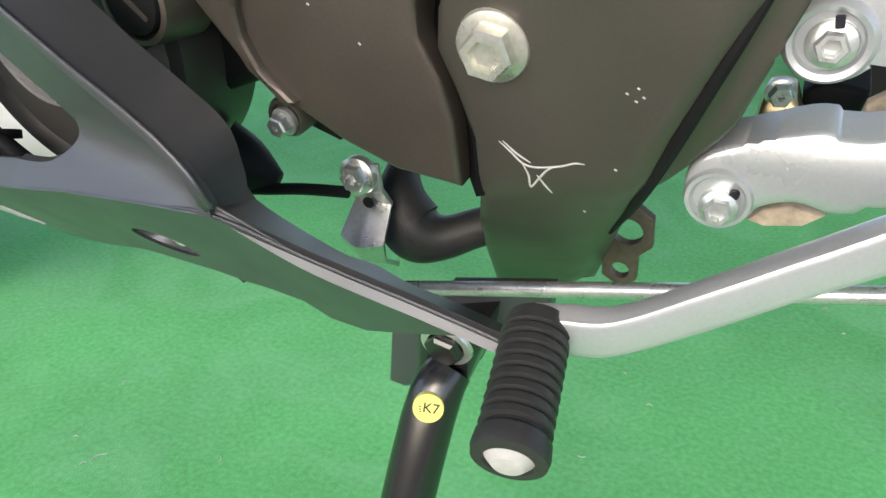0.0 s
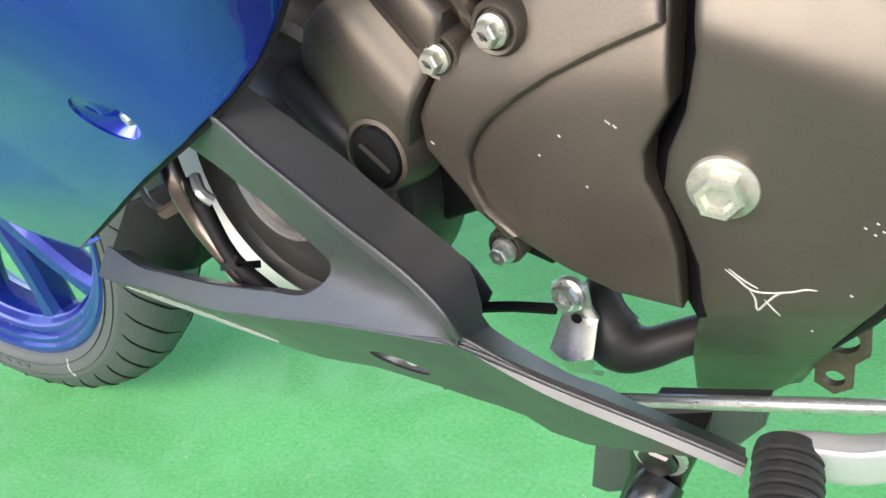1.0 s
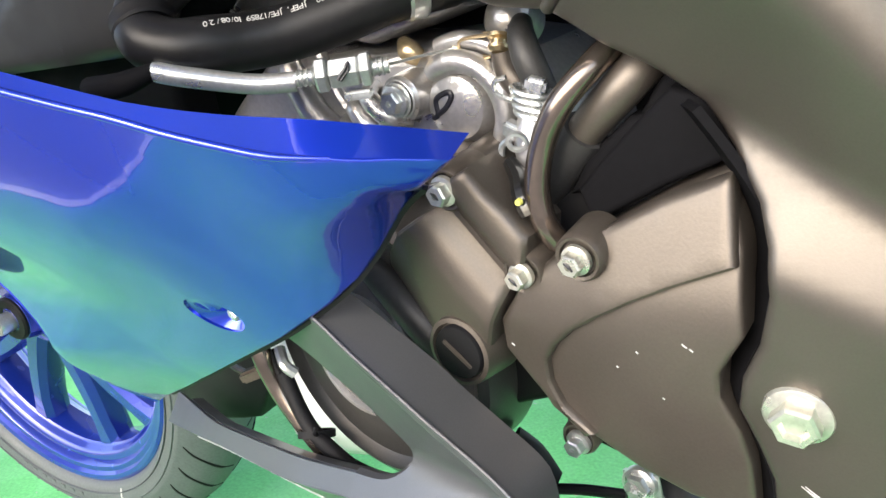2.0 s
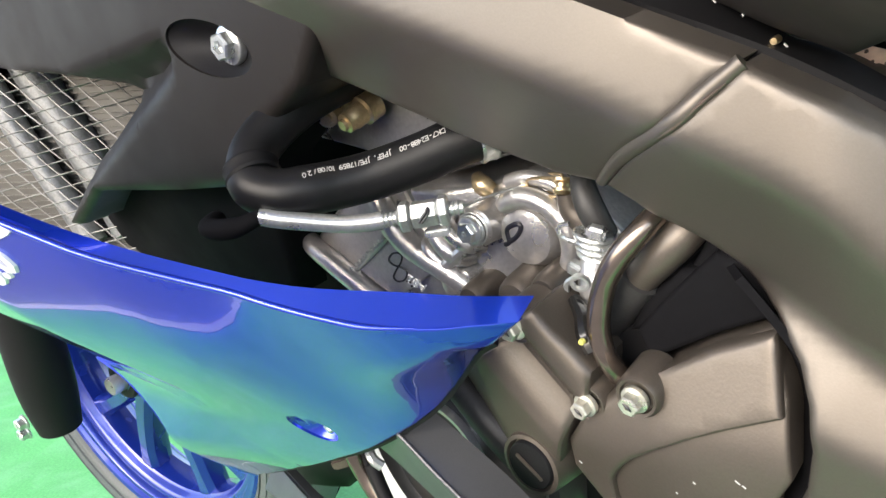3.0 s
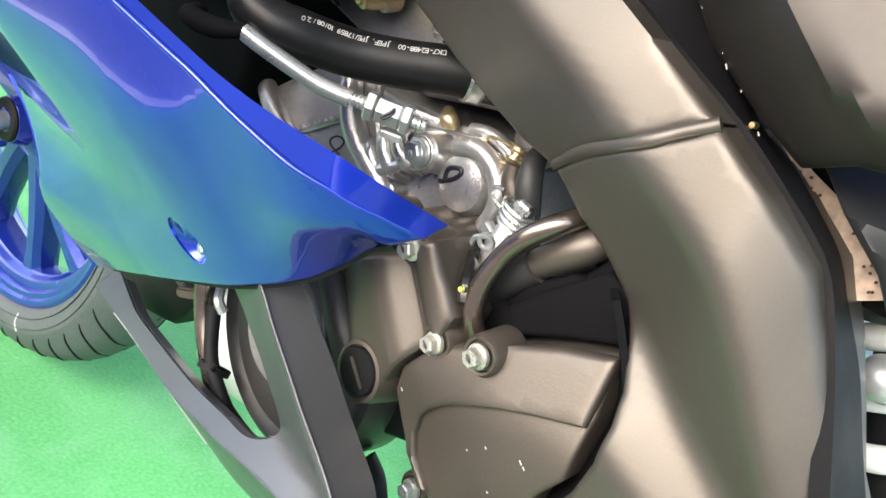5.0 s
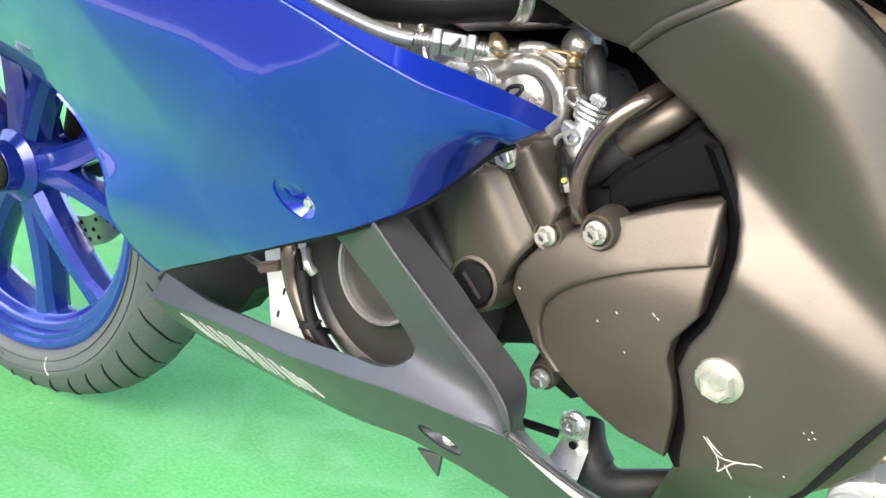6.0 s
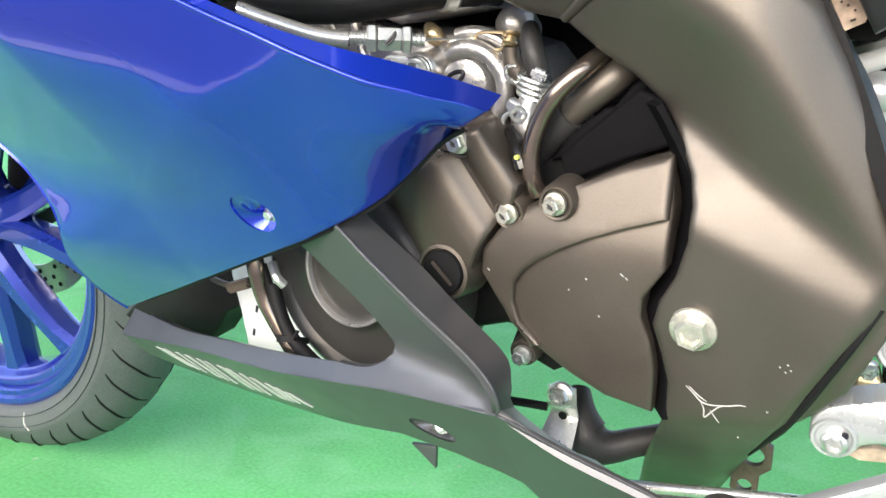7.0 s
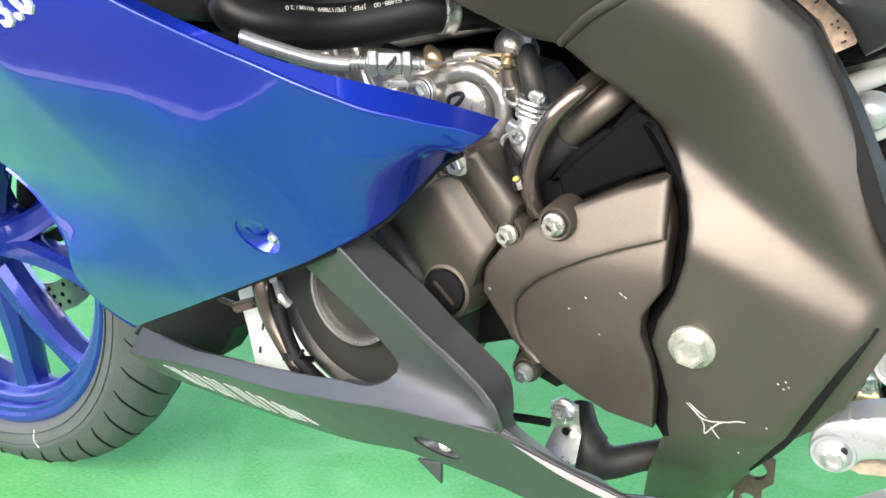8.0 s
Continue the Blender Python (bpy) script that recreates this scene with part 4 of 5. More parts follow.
part("code_plate", shell(plate, flat(-0.053), 0.008, 0.0012, (), 0.006), CAST, engine, "flat cast pad with a code")
part("code_rib", tube([(-0.2785, -0.052, 0.4945), (-0.2575, -0.0545, 0.5065), (-0.238, -0.054, 0.5177)], [0.0016, 0.0021, 0.0016], 8, 4), CAST, engine)
for i in range(9):
    f = i / 8
    part("raised_code", box((0.003, 0.0016, 0.0026), at(-0.2763 + 0.0361 * f, -0.0565, 0.4975 + 0.0204 * f, 0, 0, -30), 0.0006), CAST, engine)
for a, b, r in (((-0.1988, 0.5195), (-0.1895, 0.5074), 0.0052), ((-0.1897, 0.5244), (-0.1798, 0.5144), 0.0048), ((-0.2075, 0.512), (-0.199, 0.502), 0.004)):
    part("cast_post", tube([(a[0] - 0.003, -0.045, a[1] + 0.004), (a[0], -0.055, a[1]), (b[0], -0.0555, b[1]), (b[0] + 0.004, -0.046, b[1] - 0.005)], [r * 0.8, r, r, r * 0.8], 14, 5), CAST, engine)
part("cast_ledge", tube([(-0.207, -0.053, 0.495), (-0.1997, -0.056, 0.4998), (-0.1855, -0.0565, 0.5085), (-0.1717, -0.053, 0.517)], [0.0025, 0.0035, 0.0035, 0.0025], 10, 5), CAST, engine)
for u, w, r in ((-0.2, 0.4885, 0.006), (-0.188, 0.494, 0.0048)):
    part("cast_boss", lathe([(0, -0.003), (r * 0.5, -0.0028), (r * 0.9, -0.0015), (r, 0.001), (r * 1.15, 0.014)], 22, m=at(u, -0.053, w, 0, 0)), CAST, engine)
hm = at(-0.1489, -0.034, 0.5135, 0, 0)
part("water_pump_cover", lathe([(0, -0.0135), (0.009, -0.013), (0.0145, -0.011), (0.0175, -0.0065), (0.0185, -0.001), (0.026, 0.0005), (0.028, 0.004), (0.029, 0.02), (0, 0.02)], 48, m=hm), CAST, engine, "domed cast aluminium cover")
bm = tube([(-0.1455 + 0.0225 * math.cos(a), -0.044, 0.5115 + 0.0225 * math.sin(a)) for a in np.linspace(-0.75, 2.2, 14)], [0.0042] + [0.0054] * 12 + [0.0042], 14, 4)
part("cover_rim", bm, CAST, engine, "bright cast rib round the dome")
bm = tube([(-0.1455 + 0.033 * math.cos(a), -0.038, 0.5105 + 0.0315 * math.sin(a)) for a in np.linspace(-0.3, 1.9, 12)], 0.0042, 12, 4)
part("cover_rim", bm, CAST, engine)
part("head_bolt", cap_bolt(at(-0.1735, -0.056, 0.5215, 0, 0), 0.0058, 0.005), ZINC, engine)
for k in range(3):
    part("bolt_coil", lathe([(0.0058 + 0.0012 * k, -0.0008), (0.0064 + 0.0012 * k, -0.0013), (0.007 + 0.0012 * k, -0.0008), (0.0064 + 0.0012 * k, 0.0004), (0.0058 + 0.0012 * k, -0.0008)], 26, m=at(-0.1735, -0.0555 + 0.0014 * k, 0.5215)), ZINC, engine)
part("head_bolt_boss", lathe([(0, -0.0015), (0.0095, -0.0015), (0.0108, 0.0), (0.0125, 0.02)], 28, m=at(-0.1735, -0.0515, 0.5215)), CAST, engine)
D = [(-0.1605, 0.5105), (-0.1575, 0.512), (-0.157, 0.5185), (-0.152, 0.5212), (-0.1482, 0.5212), (-0.1485, 0.5185), (-0.1525, 0.5145), (-0.1575, 0.512)]
part("marker_stroke", tube([(u, -0.0478 + 6 * ((u + 0.1489) ** 2 + (w - 0.5135) ** 2) ** 0.5 * 0.01, w) for u, w in D], 0.0013, 8, 4), MARK, engine, "hand-drawn black letter D")
eight = [(7, -20), (0, -22), (-7, -16), (-4, -6), (5, 3), (9, 12), (3, 21), (-6, 20), (-9, 11), (-3, 3), (6, -5), (10, -14), (6, -21)]
part("marker_stroke", tube([(-0.2387 + 0.0007 * x + 0.000043 * y, -0.0533, 0.4981 + 0.00021 * x - 0.00039 * y) for x, y in eight], 0.0006, 6, 4), MARK, engine, "hand-drawn number 8")
part("marker_stroke", tube([(-0.2345, -0.0533, 0.4895), (-0.232, -0.0533, 0.489), (-0.2315, -0.0533, 0.486)], 0.0006, 6, 4), MARK, engine)
part("raised_letters", letters("A82", 0.0085, at(-0.2265, -0.0535, 0.4885, 0, 0, 208), depth=0.0006), DECAL, engine, "pale raised letters")
for u, w, r in ((-0.181, 0.485, 0.0085), (-0.152, 0.487, 0.011), (-0.133, 0.492, 0.0085)):
    part("timing_boss", lathe([(0, -0.004), (r * 0.75, -0.004), (r * 0.9, -0.002), (r, 0.002), (r * 1.2, 0.03), (0, 0.03)], 28, m=at(u, -0.058, w)), BRONZE, engine)
# black block stands for the shade in a notch of the casting
part("notch_shade", box((0.006, 0.004, 0.012), at(-0.1166, -0.0385, 0.5089, 0, 0, -25), 0.002), BLACK, engine)
part("gold_clip", tube([(-0.174, -0.04, 0.546), (-0.17, -0.042, 0.541), (-0.166, -0.04, 0.537)], [0.003, 0.0055, 0.004], 12, 4), GOLD, engine)
# black sheet added to fill the space behind, in place of its shade
part("dark_interior", shell([(-0.27, 0.42), (-0.41, 0.415), (-0.62, 0.5), (-0.62, 0.78), (-0.2, 0.78), (-0.02, 0.6), (-0.02, 0.49), (-0.1, 0.45)], flat(0.03), 0.06, 0.002, (), 0), MATT_BLACK, engine, "black sheet standing for the shade behind the cylinder")

# black radiator hose with its printed text
HOSE = [(-0.235, -0.04, 0.61), (-0.25, -0.075, 0.602), (-0.256, -0.105, 0.588), (-0.2475, -0.12, 0.573), (-0.2345, -0.1165, 0.5655), (-0.2245, -0.107, 0.5635), (-0.2164, -0.0935, 0.5615), (-0.204, -0.079, 0.561), (-0.185, -0.064, 0.5635), (-0.168, -0.052, 0.567), (-0.155, -0.042, 0.568), (-0.14, -0.02, 0.568)]
part("radiator_hose", tube(HOSE, 0.0124, 32, 8), HOSE_RUBBER, engine, "thick black rubber radiator hose with white print")
path = spline(HOSE, 90)
start = min(range(len(path)), key=lambda q: abs(path[q].x + 0.204) + abs(path[q].y + 0.079))
run = [0.0]
for a, b in zip(path, path[1:]):
    run.append(run[-1] + (b - a).length)
bm = bmesh.new()
text = "DK7-E2488-00  JPEF, JPE/17859 10/08/20"
for i, ch in enumerate(text):
    if ch == " ":
        continue
    want = run[start] + 0.00205 * (20 - i)
    j = min(range(len(path) - 1), key=lambda q: abs(run[q] - want))
    t = (path[j + 1] - path[j]).normalized()
    nrm = Vector((0.1, -0.76, 0.64))
    nrm = (nrm - t * nrm.dot(t)).normalized()
    rot = Matrix((-t, -nrm, t.cross(nrm))).transposed().to_4x4()
    letters(ch, 0.0044, Matrix.Translation(path[j] + nrm * 0.0125) @ rot, bm, 0.0001)
part("hose_print", bm, CHALK, engine, "white printed characters")
for p, q, mat_ in (((-0.159, -0.0455, 0.568), (0.6, 0.8, 0.02), ZINC), ((-0.2505, -0.1165, 0.577), (-0.55, 0.35, 0.75), BLACK)):
    part("hose_clamp", lathe([(0.0125, -0.004), (0.0138, -0.0045), (0.0144, -0.003), (0.0136, 0), (0.0144, 0.003), (0.0138, 0.0045), (0.0125, 0.004), (0.0125, -0.004)], 36, m=Matrix.Translation(p) @ Vector(q).to_track_quat("Y", "Z").to_matrix().to_4x4()), mat_, engine, "steel hose clamp" if mat_ is ZINC else "black hose clamp")
for u, w, a in ((-0.2525, 0.592, 25), (-0.2336, 0.5877, -10)):
    part("brass_fitting", lathe([(0, -0.0105), (0.003, -0.0105), (0.0034, -0.0085), (0.0056, -0.008), (0.006, -0.004), (0.0066, -0.003), (0.0066, 0.004), (0.0085, 0.005), (0.0085, 0.014), (0, 0.014)], 18, m=at(u, -0.055, w, 15, a)), GOLD, engine)
part("brass_fitting", tube([(-0.3, -0.055, 0.612), (-0.285, -0.06, 0.606), (-0.275, -0.06, 0.604)], 0.006, 10, 4), GOLD, engine)
part("head_cover", shell([(-0.3, 0.575), (-0.25, 0.6), (-0.16, 0.585), (-0.14, 0.555), (-0.2, 0.545)], flat(-0.035), 0.06, 0.006, (), 0), CAST, engine)

# clutch cable
cable = group_part("clutch_cable", bike, "bright steel clutch cable end")
TUBE = [(-0.2348, -0.131, 0.5594), (-0.232, -0.1285, 0.5575), (-0.2228, -0.12, 0.5524), (-0.2063, -0.104, 0.5444), (-0.1935, -0.0925, 0.5415)]
part("bent_tube", tube(TUBE, [0.0036, 0.0044, 0.0044, 0.0044, 0.0044], 18, 6), ZINC, cable, "bright bent cable guide tube")
part("cable_sheath", tube([(-0.285, -0.125, 0.556), (-0.2676, -0.14, 0.5567), (-0.2447, -0.14, 0.5566), (-0.234, -0.1305, 0.559)], [0.005, 0.0055, 0.0052, 0.0036], 12, 6), MATT_BLACK, cable, "black cable sheath")
ADJ = Vector((-0.1718, -0.0845, 0.5417))
axis = Vector((0.72, 0.52, -0.06)).normalized()
am = axis.to_track_quat("Y", "Z").to_matrix().to_4x4()
bm = bmesh.new()
for k in range(18):
    lathe([(0.0033, -0.0006), (0.004, 0), (0.0033, 0.0006)], 12, bm, Matrix.Translation(ADJ + axis * (-0.0195 + 0.0021 * k)) @ am)
lathe([(0, -0.021), (0.0033, -0.021), (0.0033, 0.0185), (0, 0.0185)], 12, bm, Matrix.Translation(ADJ) @ am)
part("threaded_end", bm, ZINC, cable)
for d, wid in ((-0.0095, 0.0026), (0.009, 0.0024)):
    part("lock_nut", lathe([(0.0033, -wid), (0.0066, -wid), (0.0076, -wid + 0.0009), (0.0076, wid - 0.0009), (0.0066, wid), (0.0033, wid)], sides=6, m=Matrix.Translation(ADJ + axis * d) @ am), ZINC, cable)
part("cable_bracket", lathe([(0.0033, -0.0062), (0.006, -0.0062), (0.0066, -0.0054), (0.0066, 0.0054), (0.006, 0.0062), (0.0033, 0.0062)], 6, m=Matrix.Translation(ADJ) @ am), ZINC, cable, "zinc cable bracket")
part("bracket_foot", box((0.009, 0.012, 0.004), Matrix.Translation(ADJ + Vector((0.001, 0.004, -0.0105))) @ am, 0.001), ZINC, cable)
out = (Vector((0.45, -0.88, 0.1)) - axis * Vector((0.45, -0.88, 0.1)).dot(axis)).normalized()
side_ = axis.cross(out)
part("ink_mark", tube([ADJ + out * 0.0064 + axis * a + side_ * b for a, b in ((-0.0026, 0.003), (-0.0008, 0.0008), (0.0012, -0.0012), (0.0026, -0.0036), (0.0022, -0.0005), (-0.0015, 0.0033))], [0.0007, 0.0009, 0.0009, 0.0007, 0.0006, 0.0006], 6, 3), MARK, cable, "black ink mark")
part("inner_wire", tube([ADJ + axis * 0.016, (-0.152, -0.052, 0.5397), (-0.1448, -0.0386, 0.5387), (-0.142, -0.035, 0.5385)], 0.0007, 6, 3), ZINC, cable)
part("clip_end", lathe([(0, -0.003), (0.0026, -0.003), (0.003, 0), (0.0026, 0.003), (0, 0.003)], 16, m=Matrix.Translation((-0.1445, -0.0386, 0.5387)) @ am), GOLD, cable)
for dv in (-0.003, 0.003):
    part("release_clip", tube([(-0.1425, -0.039 + dv, 0.5392), (-0.1405, -0.039 + dv, 0.5425), (-0.1255, -0.0415 + dv, 0.543), (-0.1235, -0.042 + dv, 0.5415), (-0.1237, -0.042 + dv, 0.536), (-0.126, -0.0415 + dv, 0.5342), (-0.1398, -0.039 + dv, 0.5338), (-0.1422, -0.039 + dv, 0.5358), (-0.1425, -0.039 + dv, 0.5392)], 0.0008, 8, 3), GOLD, cable, "brass-coloured cable clip")
part("arm_bolt", lathe([(0, -0.0042), (0.003, -0.004), (0.0046, -0.0025), (0.0046, -0.0012), (0.0032, -0.0006), (0.0032, 0.0012), (0.005, 0.002), (0.005, 0.0035), (0, 0.0035)], 24, m=at(-0.119, -0.0467, 0.5394, 62, 0)), GOLD, cable, "brass pivot pin")
part("release_arm", tube([(-0.119, -0.0455, 0.536), (-0.1185, -0.045, 0.528), (-0.114, -0.044, 0.52), (-0.11, -0.04, 0.512)], [0.0048, 0.0056, 0.006, 0.006], 14, 5), BRONZE, cable, "dark release arm")

part("end_dome", lathe([(0, -0.01), (0.0045, -0.0094), (0.0085, -0.007), (0.0115, -0.003), (0.0125, 0.01), (0, 0.01)], 36, m=at(-0.128, -0.02, 0.5465, -40, 0)), CAST, engine, "polished aluminium dome")
part("wire_boot", tube([(-0.1085, -0.044, 0.5455), (-0.105, -0.052, 0.542), (-0.1015, -0.056, 0.534), (-0.099, -0.056, 0.526), (-0.097, -0.054, 0.518)], [0.0045, 0.0056, 0.0062, 0.0062, 0.0055], 16, 4), RUBBER, engine, "black rubber wire boot")
# breather pipes and spring clip beside the cylinder
part("vent_pipe", tube([(-0.056, -0.06, 0.54), (-0.065, -0.078, 0.531), (-0.0755, -0.085, 0.52), (-0.084, -0.086, 0.506), (-0.0878, -0.088, 0.491), (-0.0872, -0.0882, 0.478), (-0.0845, -0.085, 0.468)], 0.0049, 16, 6), PIPE, engine, "brown-tinted metal vent pipe")
part("vent_pipe", tube([(-0.04, -0.05, 0.54), (-0.056, -0.07, 0.523), (-0.076, -0.07, 0.505), (-0.091, -0.066, 0.49)], [0.0078, 0.0078, 0.007, 0.007], 16, 5), BRONZE, engine)
part("vent_hose", tube([(-0.074, -0.07, 0.507), (-0.087, -0.067, 0.494), (-0.1, -0.062, 0.48)], 0.0092, 16, 4), RUBBER, engine)
bm = bmesh.new()
for k in range(4):
    tube([(-0.0985 + 0.0078 * math.cos(a), -0.062 - 0.006 * math.sin(a), 0.5215 - 0.003 * k - 0.0025 * math.cos(a)) for a in np.linspace(0, math.tau, 9)], 0.0014, 8, 3, bm)
part("spring_clip", bm, ZINC, engine, "coiled steel hose clip")
part("clip_block", box((0.0085, 0.006, 0.006), at(-0.0935, -0.0665, 0.5245, 0, 10, 20), 0.0014), ZINC, engine)
part("clip_block", box((0.009, 0.006, 0.007), at(-0.106, -0.068, 0.508, 0, -15, 20), 0.0014), ZINC, engine)
part("clip_ring", lathe([(0.003, -0.0012), (0.0042, -0.0012), (0.0046, 0), (0.0042, 0.0012), (0.003, 0.0012), (0.003, -0.0012)], 22, m=at(-0.1002, -0.0764, 0.5056, 15, 15)), ZINC, engine)
part("pipe_stub", tube([(-0.099, -0.062, 0.512), (-0.1, -0.066, 0.505), (-0.099, -0.069, 0.4975), (-0.0985, -0.068, 0.49)], [0.0062, 0.0066, 0.0064, 0.006], 18, 4), CAST, engine, "cast pipe stub")
part("clip_tail", tube([(-0.107, -0.064, 0.519), (-0.112, -0.066, 0.5225), (-0.1115, -0.067, 0.5275), (-0.1065, -0.066, 0.5285)], 0.0012, 6, 4), ZINC, engine)
part("clip_tail", tube([(-0.1045, -0.072, 0.506), (-0.11, -0.072, 0.503), (-0.111, -0.072, 0.4965), (-0.106, -0.072, 0.4945)], 0.0014, 6, 4), ZINC, engine)
part("black_bracket", tube([(-0.106, -0.075, 0.497), (-0.099, -0.081, 0.492), (-0.0945, -0.088, 0.487), (-0.0915, -0.09, 0.481)], [0.003, 0.0042, 0.0045, 0.004], 10, 4), GLOSS_BLACK, engine)
part("marker_dot", lathe([(0, -0.001), (0.0012, -0.0008), (0.0014, 0.001), (0, 0.001)], 12, m=at(-0.0925, -0.095, 0.488)), YELLOW, engine, "small yellow dot")

# lower clamp, hose and wire
low_grp = group_part("drain_clamp", bike, "zinc-plated clamp on a black drain hose")
bm = ribbon([[(-0.083, -0.066, 0.347), (-0.0745, -0.069, 0.349), (-0.066, -0.066, 0.348)], [(-0.083, -0.067, 0.336), (-0.0745, -0.069, 0.336), (-0.065, -0.067, 0.336)], [(-0.083, -0.061, 0.326), (-0.0745, -0.0615, 0.326), (-0.0655, -0.061, 0.326)],
             [(-0.085, -0.074, 0.315), (-0.075, -0.078, 0.3135), (-0.064, -0.074, 0.314)], [(-0.088, -0.068, 0.304), (-0.078, -0.071, 0.301), (-0.068, -0.068, 0.299)], [(-0.086, -0.058, 0.296), (-0.077, -0.06, 0.292), (-0.068, -0.058, 0.29)]], 0.0022)
part("clamp_plate", bm, ZINC, low_grp, "bent zinc clamp plate")
part("clamp_bolt", flange_bolt(at(-0.0745, -0.068, 0.343, -10, 0), 0.0082, 0.006, 0.006, 0.4), ZINC, low_grp)
part("clamp_hole", lathe([(0, -0.0006), (0.0026, -0.0006), (0.0026, 0.0), (0, 0.0)], 14, m=at(-0.0735, -0.0655, 0.3285)), BLACK, low_grp)
part("drain_hose", tube([(-0.076, -0.03, 0.326), (-0.072, -0.042, 0.3175), (-0.066, -0.047, 0.3075), (-0.059, -0.048, 0.303), (-0.049, -0.046, 0.3025), (-0.036, -0.04, 0.3065), (-0.018, -0.03, 0.31)], [0.007, 0.0115, 0.0145, 0.0135, 0.01, 0.0088, 0.0088], 24, 6), RUBBER, low_grp, "black rubber hose elbow")
part("side_wire", tube([(-0.145, -0.085, 0.336), (-0.125, -0.075, 0.331), (-0.105, -0.068, 0.3305), (-0.084, -0.064, 0.3305)], 0.0027, 10, 5), BLACK, low_grp)
part("wire_grommet", tube([(-0.14, -0.074, 0.345), (-0.129, -0.07, 0.338), (-0.117, -0.0675, 0.332)], [0.016, 0.0125, 0.004], 14, 4), BLACK, low_grp)
part("case_lip", shell([(-0.105, 0.37), (-0.1, 0.385), (-0.085, 0.38), (-0.066, 0.368), (-0.078, 0.36), (-0.095, 0.366)], flat(-0.072), 0.03, 0.002, (), 0), BLACK, low_grp)

# gear lever and linkage
lever = group_part("gear_lever", bike, "silver gear shift lever with a ribbed rubber peg")
bm = bmesh.new()
rows = []
ARM = [(0.026, -0.142, 0.3565, 0.006), (0.034, -0.139, 0.3555, 0.0065), (0.048, -0.137, 0.3575, 0.0066), (0.07, -0.134, 0.3715, 0.0068), (0.09, -0.13, 0.3845, 0.0066), (0.115, -0.126, 0.4, 0.007), (0.16, -0.12, 0.422, 0.0075)]
arm = spline([q[:3] for q in ARM], 6)
thick = spline([(q[3], 0, 0) for q in ARM], 6)
for p, h in zip(arm, thick):
    rows.append([bm.verts.new((p.x, p.y + 0.0044 * math.copysign(abs(math.cos(a)) ** 0.3, math.cos(a)), p.z + h.x * math.copysign(abs(math.sin(a)) ** 0.3, math.sin(a)))) for a in ((k + 0.5) * math.tau / 16 for k in range(16))])
for p, q in zip(rows, rows[1:]):
    for j in range(16):
        bm.faces.new((p[j], p[(j + 1) % 16], q[(j + 1) % 16], q[j]))
bm.faces.new(rows[0])
bm.faces.new(rows[-1][::-1])
part("lever_arm", bm, SILVER, lever, "silver cast lever arm")
pm = Matrix.Translation((0.0275, -0.142, 0.355)) @ Vector((0.0085, -0.053, -0.009)).to_track_quat("-Y", "Z").to_matrix().to_4x4()
prof = [(0, 0.003), (0.0088, 0.003), (0.0092, 0.001)]
for k in range(9):
    y = -0.0036 * k
    prof += [(0.0094, y), (0.0096, y - 0.002), (0.0083, y - 0.0025), (0.0083, y - 0.0033)]
prof += [(0.0098, -0.0335), (0.0101, -0.037), (0.0096, -0.039), (0.0066, -0.0395), (0.006, -0.037), (0, -0.037)]
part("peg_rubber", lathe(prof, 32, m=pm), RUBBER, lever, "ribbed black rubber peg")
part("peg_end", lathe([(0, -0.0415), (0.004, -0.0408), (0.0064, -0.0385), (0.0064, -0.036)], 28, m=pm), CHALK, lever, "pale rounded peg end")
part("shift_rod", tube([(-0.052, -0.08, 0.299), (0.03, -0.08, 0.321), (0.15, -0.08, 0.352)], 0.0031, 14, 3), ZINC, lever, "bright steel shift rod")


link = [(0.0541, 0.3697), (0.0541, 0.3767), (0.057, 0.3824), (0.062, 0.386), (0.072, 0.3895), (0.0841, 0.3935), (0.0908, 0.394), (0.0977, 0.3929), (0.15, 0.4), (0.15, 0.375),
        (0.1071, 0.3748), (0.1011, 0.3726), (0.0945, 0.3704), (0.0884, 0.3718), (0.0831, 0.3722), (0.0761, 0.3692), (0.0728, 0.3654), (0.0694, 0.3616), (0.0642, 0.36), (0.0586, 0.3624), (0.0553, 0.3658)]
part("foot_bracket", shell(link, lambda u, w: -0.085 + 0.35 * smax(w - 0.3835, 0, 0.003), 0.018, 0.0035, (), 0.004, 3), SILVER, lever, "silver cast bracket arm", smooth=50)
part("bracket_boss", lathe([(0, 0.001), (0.0068, 0.001), (0.0082, -0.0012), (0.0094, -0.0012), (0.0102, 0.001)], 36, m=at(0.0642, -0.0855, 0.3705)), SILVER, lever)
part("bracket_bolt", flange_bolt(at(0.0648, -0.0862, 0.3685, -8, 0, 10), 0.0058, 0.0042, 0.006, 0.6), ZINC, lever)
part("ink_mark", lathe([(0, -0.0006), (0.0015, -0.0006), (0.0015, 0.001), (0, 0.001)], 10, m=at(0.0685, -0.0868, 0.3735)), MARK, lever)
up = [(0.0736, 0.4183), (0.0734, 0.424), (0.0754, 0.4291), (0.079, 0.4324), (0.0847, 0.4337), (0.0923, 0.4348), (0.14, 0.44), (0.14, 0.41), (0.0971, 0.4156), (0.0939, 0.4148), (0.0913, 0.4125), (0.0874, 0.4105), (0.0822, 0.4105), (0.0772, 0.4127)]
part("foot_bracket", shell(up, flat(-0.086), 0.018, 0.0035, (), 0, 3), SILVER, lever, "silver cast bracket arm", smooth=50)
